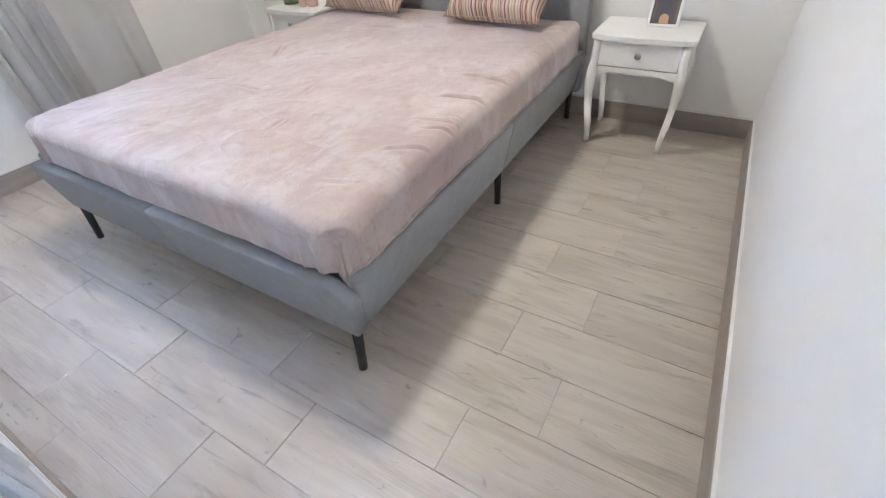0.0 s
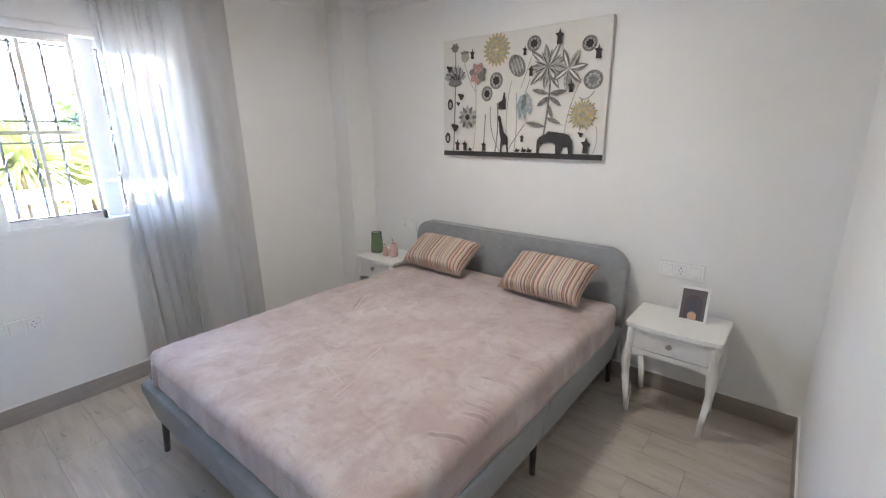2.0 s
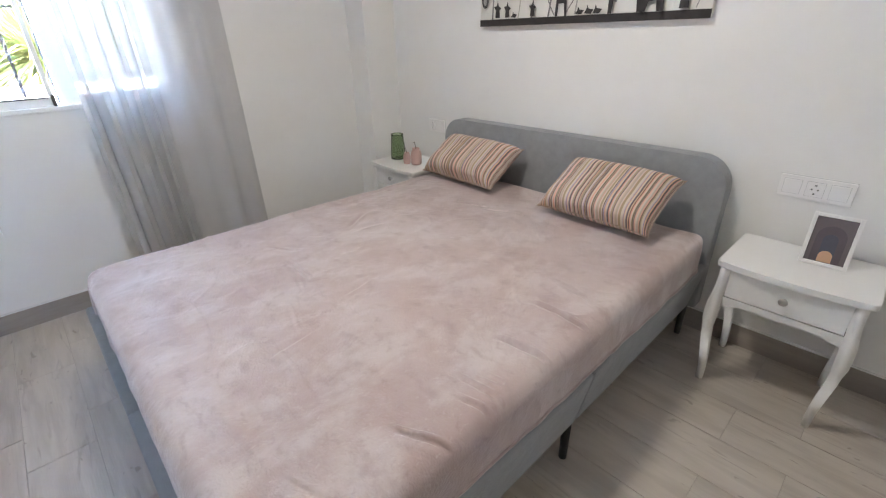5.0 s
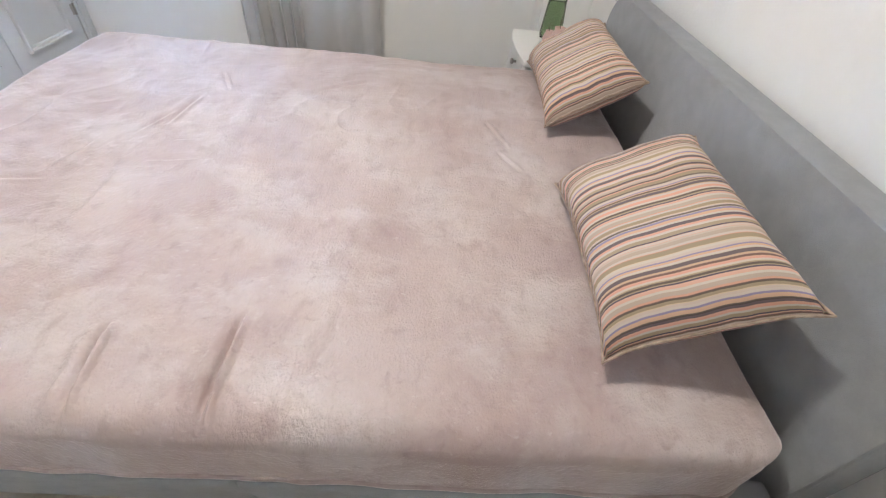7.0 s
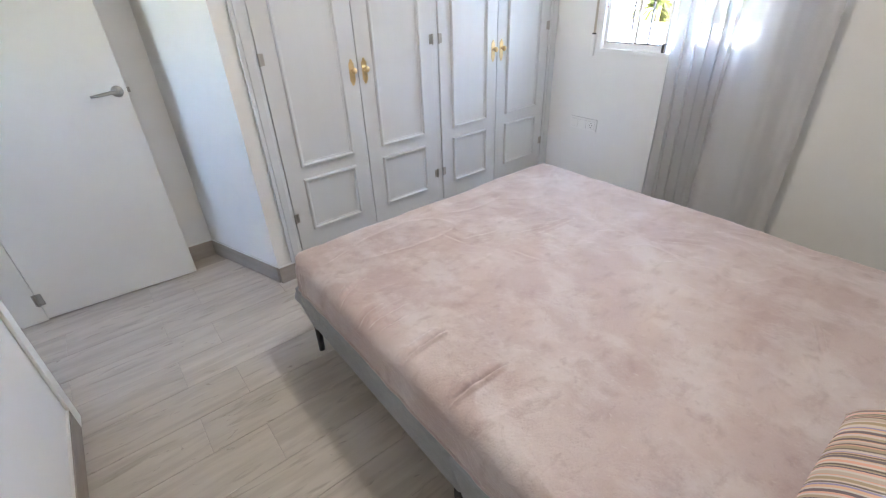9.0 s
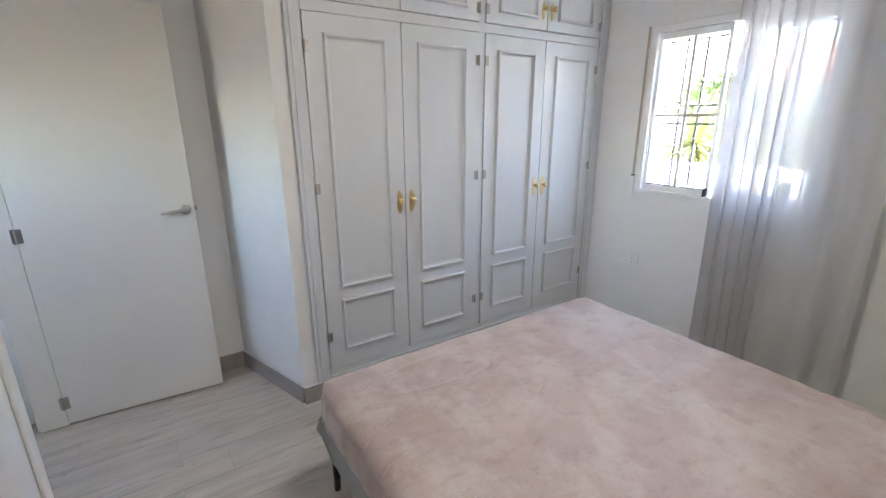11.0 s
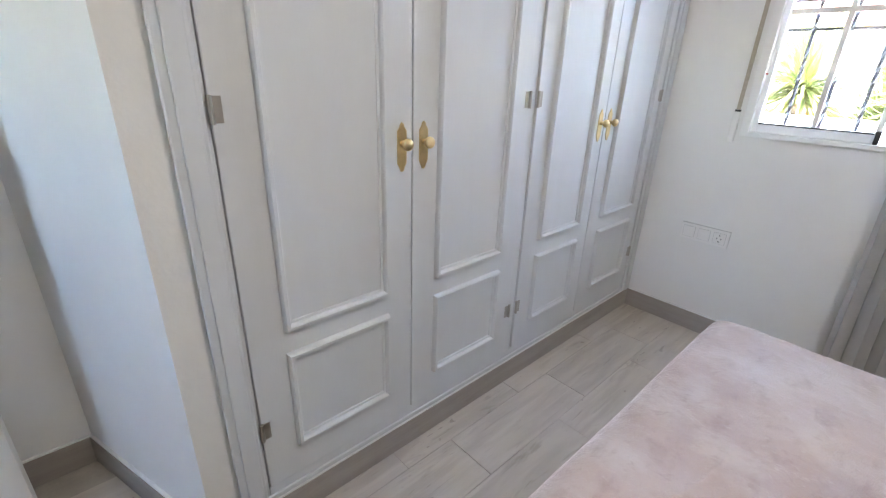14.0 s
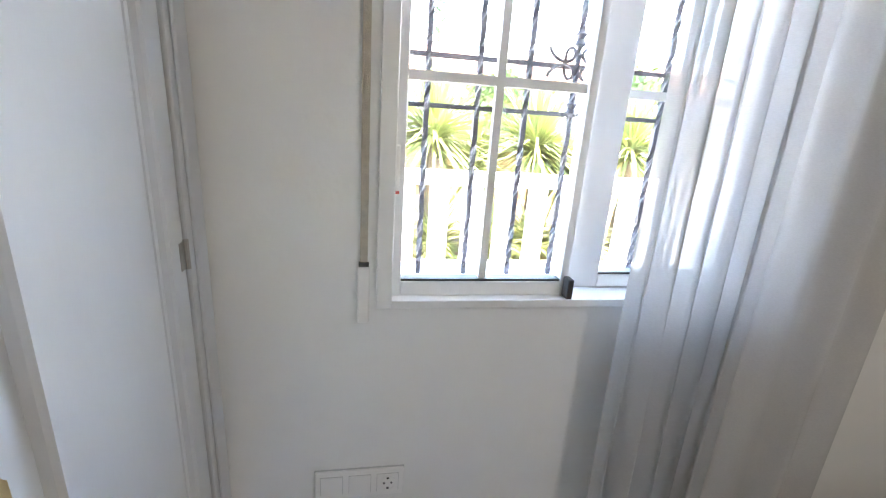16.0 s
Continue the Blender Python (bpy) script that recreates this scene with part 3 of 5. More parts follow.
def grille():
    """Twisted wrought-iron bars in the window's reveal."""
    t = thing("window_grille", pose(-0.2, -1.88, 1.0), "black twisted wrought-iron window grille with scrolls", "window grille")
    ys = [-0.377, -0.250, -0.124, 0.0, 0.127, 0.254, 0.381]
    for y in ys:
        own = bmesh.new()
        n, r = 56, 0.0062
        rows = []
        for i in range(n + 1):
            z = 0.035 + 1.02 * i / n
            tw = abs((i / n * 5) % 1 - 0.5) < 0.36
            a = (i * 0.55 if tw else 0)
            rows.append([own.verts.new((r * math.sqrt(2) * math.cos(a + k * math.pi / 2 + 0.785), y + r * math.sqrt(2) * math.sin(a + k * math.pi / 2 + 0.785), z)) for k in range(4)])
        for a, b in zip(rows, rows[1:]):
            for k in range(4):
                own.faces.new((a[k], a[(k + 1) % 4], b[(k + 1) % 4], b[k]))
        own.faces.new(rows[0]), own.faces.new(rows[-1][::-1])
        part("bar", own, M_IRON, t)
    for z in (0.475, 0.59, 0.99):
        part("crossbar", box(-0.006, -0.494, z - 0.006, 0.002, 0.494, z + 0.006), M_IRON, t)
    for s in (-1, 1):
        for zc, q in ((0.575, 1), (0.62, -1)):
            pts = [(0.004, s * (0.012 + 0.045 * k / 30 + 0.022 * math.cos(k / 30 * 6.5)), zc + q * (0.025 + 0.03 * math.sin(k / 30 * 6.5) * (1 - k / 60) + 0.03 * k / 30)) for k in range(31)]
            part("scroll", tube(pts, 0.0045, 6), M_IRON, t)
    for z in (0.49, 0.655):
        part("collar", lathe([(0.006, -0.02), (0.016, -0.012), (0.009, 0), (0.016, 0.012), (0.006, 0.02)], 10, Matrix.Translation((0, 0.0, z))), M_IRON, t)


grille()


# ---- curtain ----
def curtain_rod():
    t = thing("curtain_rod", pose(0.10, -1.75, 2.425), "dark metal curtain rod with finials above the window", "curtain rod")
    part("rod", tube([(0, -0.93, 0), (0, 0.70, 0)], 0.009, 10), M_STEEL, t)
    for s, y in ((1, 0.70), (-1, -0.93)):
        part("finial", lathe([(0.009, 0), (0.014, 0.004), (0.008, 0.012), (0.017, 0.022), (0.012, 0.034), (0.004, 0.045), (0.001, 0.055)], 12, Matrix.Translation((0, y, 0)) @ Matrix.Rotation(radians(-90 * s), 4, "X")), M_STEEL, t)
    for y in (-0.85, 0.60):
        bm = box(-0.099, y - 0.008, -0.02, -0.094, y + 0.008, 0.02, 0.002)
        tube([(-0.095, y, 0), (-0.012, y, -0.012), (0, y, -0.014), (0.012, y, -0.006)], 0.005, 8, bm)
        part("bracket", bm, M_STEEL, t)


def curtain():
    """A grommet curtain: tight folds on the left half, broad loose ones on the right."""
    n, rows = 190, 46
    own = bmesh.new()
    grid = []
    for j in range(rows + 1):
        v = j / rows
        z = 2.455 - v * 2.44
        line = []
        for i in range(n + 1):
            u = i / n
            # gathered folds over the first half, then a broad loose panel
            yy = 0.34 * (u / 0.6) if u < 0.6 else 0.34 + 0.38 * ((u - 0.6) / 0.4)
            ph = 11 * math.pi * u / 0.6 if u < 0.6 else 11 * math.pi + 6 * math.pi * (u - 0.6) / 0.4
            wide = min(1, max(0, (u - 0.5) / 0.15))
            amp = (0.038 - 0.016 * wide) * (0.7 + 0.7 * noise.noise(Vector((u * 5, v * 1.1, 3.1))))
            x = 0.105 + amp * math.sin(ph + (0.9 - 0.5 * wide) * noise.noise(Vector((u * 4, v * 1.3, 0)))) + 0.008 * noise.noise(Vector((u * 9, v * 2, 7)))
            spread = 0.035 * v * (yy / 0.72) + 0.05 * v * v * math.sin(u * 5 + 0.4) * (1 - wide)
            y = -1.83 + yy + spread + 0.008 * math.sin(2 * ph) * (1 - wide)
            pool = max(0, v - 0.94) / 0.06
            x += pool * (0.05 + 0.09 * max(0, math.sin(u * 16 + 0.6)))
            zz = z + 0.006 * math.sin(ph) * pool
            line.append(own.verts.new((max(0.03, x), y, max(0.004, zz))))
        grid.append(line)
    for a, b in zip(grid, grid[1:]):
        for i in range(n):
            own.faces.new((a[i], a[i + 1], b[i + 1], b[i]))
    c = solid("curtain", own, M_SHEER, "sheer grey curtain hanging in folds to the floor", "curtain", True)
    for k in range(7):
        y = (-1.81, -1.74, -1.66, -1.58, -1.51, -1.36, -1.18)[k]
        part("grommet", tube([(0.10 + 0.021 * math.cos(a), y, 2.425 + 0.021 * math.sin(a)) for a in [q * math.pi / 9 for q in range(19)]], 0.004, 6), M_STEEL, c, smooth=True)


curtain_rod()
curtain()


# ---- built-in wardrobe ----
WF = -2.733  # front of the fixed frame


def moulding(x0, z0, x1, z1, y, w=0.026, h=0.019):
    """A raised picture-frame moulding on a door."""
    own = bmesh.new()
    prof = [(0, 0), (0.0015, h * 0.65), (0.005, h), (0.013, h), (0.0165, h * 0.75), (0.018, h * 0.25), (w - 0.001, h * 0.18), (w, 0)]
    cs = [(x0, z0, 1, 1), (x1, z0, -1, 1), (x1, z1, -1, -1), (x0, z1, 1, -1)]
    rows = [[own.verts.new((x + sx * o, y + d, z + sz * o)) for o, d in prof] for x, z, sx, sz in cs]
    for i in range(4):
        a, b = rows[i], rows[(i + 1) % 4]
        for k in range(len(prof) - 1):
            own.faces.new((a[k], a[k + 1], b[k + 1], b[k]))
    return own


def wardrobe():
    t = thing("wardrobe", pose(0, 0, 0), "built-in white lacquered wardrobe with panelled doors and brass knobs", "wardrobe")
    zt = 2.425
    bm = box(0.002, WF - 0.03, 0.107, 0.091, WF, zt, 0.002)
    box(2.1445, WF - 0.03, 0.107, 2.2, WF, zt, 0.002, bm)
    box(1.089, WF - 0.03, 0.155, 1.131, WF - 0.002, zt, 0.002, bm)
    box(0.091, WF - 0.03, 0.107, 2.1445, WF, 0.155, 0.002, bm)
    box(0.091, WF - 0.03, 1.985, 2.1445, WF - 0.001, 2.035, 0.002, bm)
    box(0.091, WF - 0.03, zt - 0.035, 2.1445, WF, zt, 0.002, bm)
    part("face_frame", bm, M_LACQ, t)
    # stepped architrave round the frame
    for x0, x1 in ((2.1535, 2.222), (0.004, 0.088)):
        bm = box(x0, WF, 0.107, x1, WF + 0.012, zt, 0.004)
        box(x0 + 0.010, WF + 0.012, 0.107, x1 - 0.018, WF + 0.02, zt, 0.004, bm)
        part("architrave", bm, M_LACQ, t)
    part("carcass", box(0.004, WF - 0.62, 0.0, 2.196, WF - 0.6, zt), M_LACQ, t)
    part("bottom_rail_moulding", box(0.05, WF, 0.107, 2.165, WF + 0.008, 0.125, 0.003), M_LACQ, t)
    doors = [(2.1425, 1.641, 1), (1.637, 1.134, -1), (1.086, 0.602, 1), (0.598, 0.093, -1)]
    for z0, z1 in ((0.158, 1.982), (2.038, zt - 0.037)):
        for xa, xb, side in doors:
            d = part("door", box(xb, WF - 0.022, z0, xa, WF + 0.006, z1, 0.003), M_LACQ, t)
            px0, px1 = xb + 0.089, xa - 0.089
            fields = ((0.265, 0.572), (0.638, 1.898)) if z0 < 1 else ((z0 + 0.06, z1 - 0.06),)
            for f0, f1 in fields:
                part("panel_moulding", moulding(px0, f0, px1, f1, WF + 0.0055), M_LACQ, d)
            xh = xa if side > 0 else xb
            for zh in ((0.36, 1.18, 1.835) if z0 < 1 else (z0 + 0.07, z1 - 0.07)):
                bm = tube([(xh - side * 0.0, WF + 0.009, zh - 0.028), (xh, WF + 0.009, zh + 0.028)], 0.0055, 8)
                box(xh - side * 0.012 - 0.011, WF + 0.005, zh - 0.026, xh - side * 0.012 + 0.011, WF + 0.0075, zh + 0.026, bm=bm)
                part("hinge", bm, M_STEEL, d, "satin steel barrel hinge")
            xk = (xb + 0.036) if side > 0 else (xa - 0.036)
            zk = 1.066 if z0 < 1 else z0 + 0.11
            k = 1.0 if z0 < 1 else 0.8
            o = [(0, -0.092), (0.0065, -0.087), (0.0055, -0.079), (0.0105, -0.072), (0.0158, -0.058), (0.0158, 0.048), (0.0135, 0.056), (0.0158, 0.064), (0.0085, 0.073), (0.0055, 0.079), (0.0068, 0.088), (0, 0.096)]
            o = o + [(-x, z) for x, z in o[-2:0:-1]]
            bm = prism([(xk + x * k, zk + z * k * 0.71) for x, z in o], 0.0035, "y", WF + 0.006, bevel=0.0012)
            kn = part("knob_plate", bm, M_BRASS, d, "polished brass backplate")
            turned = lathe([(0.009, 0), (0.007, 0.008), (0.006, 0.012), (0.012, 0.016), (0.0165, 0.024), (0.0155, 0.031), (0.010, 0.036), (0.001, 0.038)], 20, Matrix.Translation((xk, WF + 0.009, zk + 0.012)) @ Matrix.Rotation(radians(-90), 4, "X"))
            part("knob", turned, M_BRASS, d, "polished brass knob", True)


wardrobe()


# ---- doorway and the open door ----
bm = box(3.372, DY0, 0, 3.483, DY0 + 0.025, DZ)
box(3.372, DY1 - 0.025, 0, 3.483, DY1, DZ, bm=bm)
box(3.372, DY0 + 0.025, DZ - 0.025, 3.483, DY1 - 0.025, DZ, bm=bm)
door_frame = structure("door_1", bm, M_DOOR, "white door frame with an open door", "door frame")
part("architrave", box(3.286, DY1 - 0.003, 0, 3.2985, DY1 + 0.067, 2.13, 0.003), M_DOOR, door_frame)
bm = box(3.4835, DY1 - 0.012, 0, 3.496, DY1 + 0.068, DZ + 0.06, 0.003)
box(3.4835, DY0 - 0.068, 0, 3.496, DY0 + 0.012, DZ + 0.06, 0.003, bm)
part("architrave", bm, M_DOOR, door_frame)


def open_door():
    t = thing("open_door", pose(3.374, -3.255, 0.008, 0, 0, -3.2), "white flush interior door standing open with a lever handle", "door")
    part("leaf", box(-0.727, -0.02, 0.0, -0.005, 0.018, 2.02, 0.002), M_DOOR, t)
    for z in (0.12, 1.0, 1.85):
        bm = tube([(0.0, 0.022, z - 0.035), (0.0, 0.022, z + 0.035)], 0.006, 8)
        box(-0.028, 0.0175, z - 0.033, 0.012, 0.0202, z + 0.033, bm=bm)
        part("hinge", bm, M_STEEL, t, "satin steel hinge")
    zc = 1.055
    bm = lathe([(0.026, 0), (0.026, 0.006), (0.022, 0.009), (0.011, 0.012), (0.010, 0.045), (0.001, 0.046)], 24, Matrix.Translation((-0.685, 0.018, zc)) @ Matrix.Rotation(radians(-90), 4, "X"))
    h = part("door_handle", bm, M_STEEL, t, "satin steel lever handle", True)
    part("lever", tube([(-0.685, 0.056, zc), (-0.66, 0.060, zc + 0.002), (-0.62, 0.062, zc - 0.002), (-0.575, 0.060, zc - 0.006)], [0.010, 0.009, 0.008, 0.006], 10), M_STEEL, h, smooth=True)
    part("latch_bolt", box(-0.739, -0.006, zc - 0.012, -0.727, 0.006, zc + 0.012, 0.002), M_STEEL, t)


open_door()


# ---- sockets ----
def socket_plate(m, units, label):
    """A wall plate of modules: s socket, b blank rocker; local x along the wall, y out of it."""
    w = 0.071 * len(units) + 0.012
    t = thing("wall_socket", m, label, "socket")
    # grey rim painted as the shadow line round the plate's back edge
    part("plate_edge_shade", box(-w / 2 - 0.0008, 0, -0.0428, w / 2 + 0.0008, 0.003, 0.0428), M_SEAM_SHADE, t)
    part("frame_plate", box(-w / 2, 0.003, -0.042, w / 2, 0.0105, 0.042, 0.003), M_PLASTIC, t)
    for i, u in enumerate(units):
        x = -w / 2 + 0.006 + 0.071 * (i + 0.5)
        # grey square painted as the shade in the gap round the module
        part("module_seam_shade", box(x - 0.0282, 0.0102, -0.0282, x + 0.0282, 0.0109, 0.0282), M_SEAM_SHADE, t)
        part("module", box(x - 0.027, 0.0107, -0.027, x + 0.027, 0.0132, 0.027, 0.001), M_PLASTIC, t)
        if u == "s":
            r = Matrix.Translation((x, 0.0133, 0)) @ Matrix.Rotation(radians(-90), 4, "X")
            part("socket_ring", lathe([(0.0215, 0), (0.0215, 0.002), (0.019, 0.002), (0.0185, 0.0005), (0.001, 0.0005)], 24, r), M_PLASTIC, t)
            bm = None
            for dx, dz in ((-0.0095, 0), (0.0095, 0)):
                own = lathe([(0.0028, 0), (0.0028, 0.0015)], 10, Matrix.Translation((x + dx, 0.0136, dz)) @ Matrix.Rotation(radians(-90), 4, "X"))
                bm = own if bm is None else merge(bm, own)
            box(x - 0.003, 0.0136, 0.0135, x + 0.003, 0.0156, 0.0185, bm=bm)
            box(x - 0.003, 0.0136, -0.0185, x + 0.003, 0.0156, -0.0135, bm=bm)
            part("contact_holes", bm, M_DARKHOLE, t)


socket_plate(pose(2.673, 0.0, 0.762, 0, 0, 180), "bsb", "white triple wall plate with a socket above the nightstand")
socket_plate(pose(0.607, 0.0, 0.755, 0, 0, 180), "bs", "white double wall plate with a socket beside the headboard")
socket_plate(pose(0.0, -2.405, 0.532, 0, 0, -90), "sbb", "white triple wall plate under the window")


# ---- ceiling lamp ----
def ceiling_lamp():
    t = thing("ceiling_lamp", pose(1.785, -1.335, CEIL), "round white glowing ceiling lamp with a chrome ring", "ceiling lamp")
    part("base_plate", lathe([(0.10, 0), (0.156, -0.001), (0.158, -0.006), (0.158, -0.016), (0.150, -0.018), (0.10, -0.018)], 64), M_PLASTIC, t, "thin white metal plate", True)
    part("drum", lathe([(0.13, -0.0185), (0.160, -0.019), (0.168, -0.024), (0.172, -0.034), (0.172, -0.062), (0.167, -0.074), (0.157, -0.081), (0.14, -0.0815)], 64), M_LAMPSIDE, t, "glowing opal drum", True)
    part("diffuser", lathe([(0.10, -0.0818), (0.1565, -0.0819), (0.148, -0.086), (0.07, -0.089), (0.001, -0.089)], 64), M_LAMP, t, "glowing opal disc", True)
    part("centre_ring", tube([(0.064 * math.cos(a), 0.064 * math.sin(a), -0.0925) for a in [q * math.pi / 24 for q in range(49)]], 0.004, 6), M_STEEL, t, "thin chrome ring")


ceiling_lamp()


# ---- bed ----
BX0, BX1, BYF = 0.775, 2.425, -2.118
BXC = (BX0 + BX1) / 2


def bed():
    t = thing("bed", pose(BXC, -1.05, 0), "grey upholstered double bed frame on black steel legs", "bed")
    o = Vector((BXC, -1.05, 0))

    def hexa(a, b, c, d, e, f, g, h):
        own = bmesh.new()
        v = [own.verts.new(Vector(p) - o) for p in (a, b, c, d, e, f, g, h)]
        for q in ((0, 1, 2, 3), (7, 6, 5, 4), (0, 4, 5, 1), (1, 5, 6, 2), (2, 6, 7, 3), (3, 7, 4, 0)):
            own.faces.new([v[i] for i in q])
        bmesh.ops.bevel(own, geom=own.edges[:], offset=0.012, segments=3, affect="EDGES", profile=0.5)
        return own
    zb, zt, fl = 0.155, 0.390, 0.045
    for s in (-1, 1):
        xo_t, xo_b = BXC + s * 0.825, BXC + s * (0.825 - fl)
        for ya, yb, first in ((-0.11, -1.06, True), (-1.063, BYF + 0.052, False)):
            yb_b = yb if first else BYF + fl + 0.04
            bm = hexa((xo_b, ya, zb), (xo_b, yb_b, zb), (xo_b - s * 0.04, yb_b, zb), (xo_b - s * 0.04, ya, zb), (xo_t, ya, zt), (xo_t, yb, zt), (xo_t - s * 0.05, yb, zt), (xo_t - s * 0.05, ya, zt))
            part("side_rail", bm, M_FABRIC, t, smooth=True)
    # the footboard leans outwards and its upper corners are rounded off
    for s in (-1, 1):
        rc = 0.10
        out = [(0.002, zb), (0.782, zb), (0.825 - fl * rc / (zt - zb) + 0.004, zt - rc)]
        out += [(0.825 - rc + rc * math.cos(a), zt - rc + rc * math.sin(a)) for a in [math.pi / 2 * k / 7 for k in range(1, 8)]] + [(0.002, zt)]
        own = bmesh.new()
        rows = []
        for thick in (0.0, 0.05):
            rows.append([own.verts.new(Vector((BXC + s * x, BYF + fl * (zt - z) / (zt - zb) + thick, z)) - o) for x, z in out])
        own.faces.new(rows[0]), own.faces.new(rows[1][::-1])
        for k in range(len(out)):
            q = (k + 1) % len(out)
            own.faces.new((rows[0][k], rows[0][q], rows[1][q], rows[1][k]))
        bmesh.ops.recalc_face_normals(own, faces=own.faces)
        rim = [e for e in own.edges if (e.verts[0].co - e.verts[1].co).length > 0.001 and len({f for f in e.link_faces if len(f.verts) > 4}) == 1]
        bmesh.ops.bevel(own, geom=rim, offset=0.010, segments=3, affect="EDGES", profile=0.5)
        part("footboard", own, M_FABRIC, t, smooth=True)
    r, pts = 0.13, []
    for k in range(13):
        a = math.pi / 2 * k / 12
        pts.append((0.812 - r + r * math.cos(a), 0.842 - r + r * math.sin(a)))
    pts = [(0.812, 0.155)] + pts
    pts = pts + [(-x, z) for x, z in pts[::-1]]
    bm = prism(pts, 0.078, "y", 1.05 - 0.105, bevel=0.014)
    part("headboard", bm, M_FABRIC, t, smooth=False)
    for x, y in ((0.876, -2.068), (2.365, -2.068), (0.835, -1.085), (2.365, -1.085), (0.835, -0.10), (2.365, -0.10)):
        d = -0.012 if y < -2 else 0.0
        part("leg", tube([(x - BXC, y + 1.05 - d, 0.17), (x - BXC, y + 1.05 + d * 0.3, 0.0)], [0.016, 0.0135], 12), M_BLACK, t, smooth=True)
    part("slat_base", box(-0.77, -0.98, 0.30, 0.77, 0.96, 0.33), M_FABRIC, t)


bed()


def drape(p, half, r):
    """Along a cloth bent over an edge: place across and drop."""
    s = abs(p)
    e = half - r
    if s <= e:
        return p, 0.0
    a = (s - e) / r
    if a < math.pi / 2:
        return math.copysign(e + r * math.sin(a), p), r * (1 - math.cos(a))
    return math.copysign(half, p), r + (s - e - r * math.pi / 2)


SXC = 1.633


def bedspread():
    own = bmesh.new()
    W, y0, y1 = 0.778, -2.082, -0.15
    L = (y1 - y0) / 2
    yc = (y0 + y1) / 2
    nx, ny = 330, 600
    pm, qm = W + 0.125, L + 0.125
    folds = [((2.395, -1.272), (2.225, -1.29), 0.025), ((2.395, -1.076), (2.19, -1.074), 0.026), ((2.40, -1.636), (2.27, -1.70), 0.013), ((2.405, -1.507), (2.30, -1.534), 0.011), ((2.40, -1.465), (2.24, -1.48), 0.009), ((2.39, -1.42), (2.27, -1.43), 0.006), ((1.56, -1.50), (1.36, -1.485), 0.009), ((1.26, -1.15), (1.17, -1.0), 0.009), ((1.738, -1.48), (1.715, -1.36), 0.006), ((1.87, -1.79), (1.84, -1.65), 0.006), ((1.82, -1.68), (1.65, -1.63), 0.005), ((1.62, -1.56), (1.47, -1.51), 0.006), ((1.30, -1.42), (1.16, -1.49), 0.005), ((1.53, -0.53), (1.38, -0.59), 0.008), ((1.65, -0.51), (1.55, -0.57), 0.006), ((2.33, -1.88), (2.22, -1.92), 0.006)]
    # two long soft tucks across the bed
    tucks = [(-0.93, 0.0050), (-1.30, 0.0044), (-0.62, 0.0030)]
    grid = []
    for j in range(ny + 1):
        row = []
        for i in range(nx + 1):
            p, q = -pm + 2 * pm * i / nx, -qm + 2 * qm * j / ny
            x, dx = drape(p, W, 0.055)
            y, dy = drape(q, L, 0.055)
            X, Y = SXC + x, yc + y
            z = 0.55 - min(dx + dy, 0.154 - 0.006 * q / qm + (0.045 * min(1.0, min(dx, dy) / 0.05) if q < 0 else 0.0) + 0.006 * noise.noise(Vector((X * 7, Y * 7, 1))))
            # round the plan corners of the mattress
            cx, cy = max(0, abs(x) - (W - 0.09)), max(0, abs(y) - (L - 0.09))
            c = math.hypot(cx, cy)
            if c > 0.09:
                k = 0.09 / c
                X = SXC + math.copysign(W - 0.09 + cx * k, x)
                Y = yc + math.copysign(L - 0.09 + cy * k, y)
            z += 0.008 * noise.noise(Vector((X * 2.1, Y * 2.1, 0))) + 0.0045 * noise.noise(Vector((X * 6, Y * 9, 4))) + 0.0016 * noise.noise(Vector((X * 24, Y * 24, 8)))
            ridge = 1 - abs(noise.noise(Vector((X * 3.1 + 0.8 * noise.noise(Vector((X * 2, Y * 2, 9))), Y * 5.2, 2.5))))
            spots = max(0.0, noise.noise(Vector((X * 1.9, Y * 1.9, 6.2))) + 0.1)
            z += 0.010 * spots * ridge ** 14
            fine = 1 - abs(noise.noise(Vector((X * 7.5, Y * 8.5 + 1.2 * noise.noise(Vector((X * 3, Y * 3, 5))), 7.3))))
            z += 0.0035 * max(0.0, noise.noise(Vector((X * 2.6, Y * 2.6, 1.7))) + 0.15) * fine ** 12
            for ty, th in tucks:
                off = Y - ty - 0.02 * math.sin(X * 3.1)
                z += th * math.exp(-(off / 0.035) ** 2) * (0.6 + 0.6 * noise.noise(Vector((X * 2.5, ty, 3))))
            for (ax, ay), (bx, by), h in folds:
                d = Vector((bx - ax, by - ay))
                w = Vector((X - ax, Y - ay))
                s = w.dot(d) / d.length_squared
                if -0.25 < s < 1.25:
                    off = (w - d * s).dot(Vector((-d.y, d.x)).normalized())
                    fade = max(0, 1 - abs(2 * s - 1) ** 3 * 0.9) if 0 <= s <= 1 else 0
                    z += 0.55 * h * fade * (math.exp(-(off / 0.0065) ** 2) - 0.95 * math.exp(-((off - 0.0095) / 0.0055) ** 2) + 0.5 * math.exp(-((off - 0.03) / 0.012) ** 2))
            side = max(dx, dy)
            hang = min(1.0, side / 0.15)
            if side == dx:
                X += math.copysign(0.004 * hang * hang, x)
            else:
                Y += math.copysign(0.004 * hang * hang, y)
            if side > 0.04 and abs(x) > W - 0.14 and y < -(L - 0.14):
                ruck = 0.008 * math.sin((x - y) * 95) * min(1.0, side / 0.1)
                X += math.copysign(ruck, x) * 0.7
                Y -= ruck * 0.7
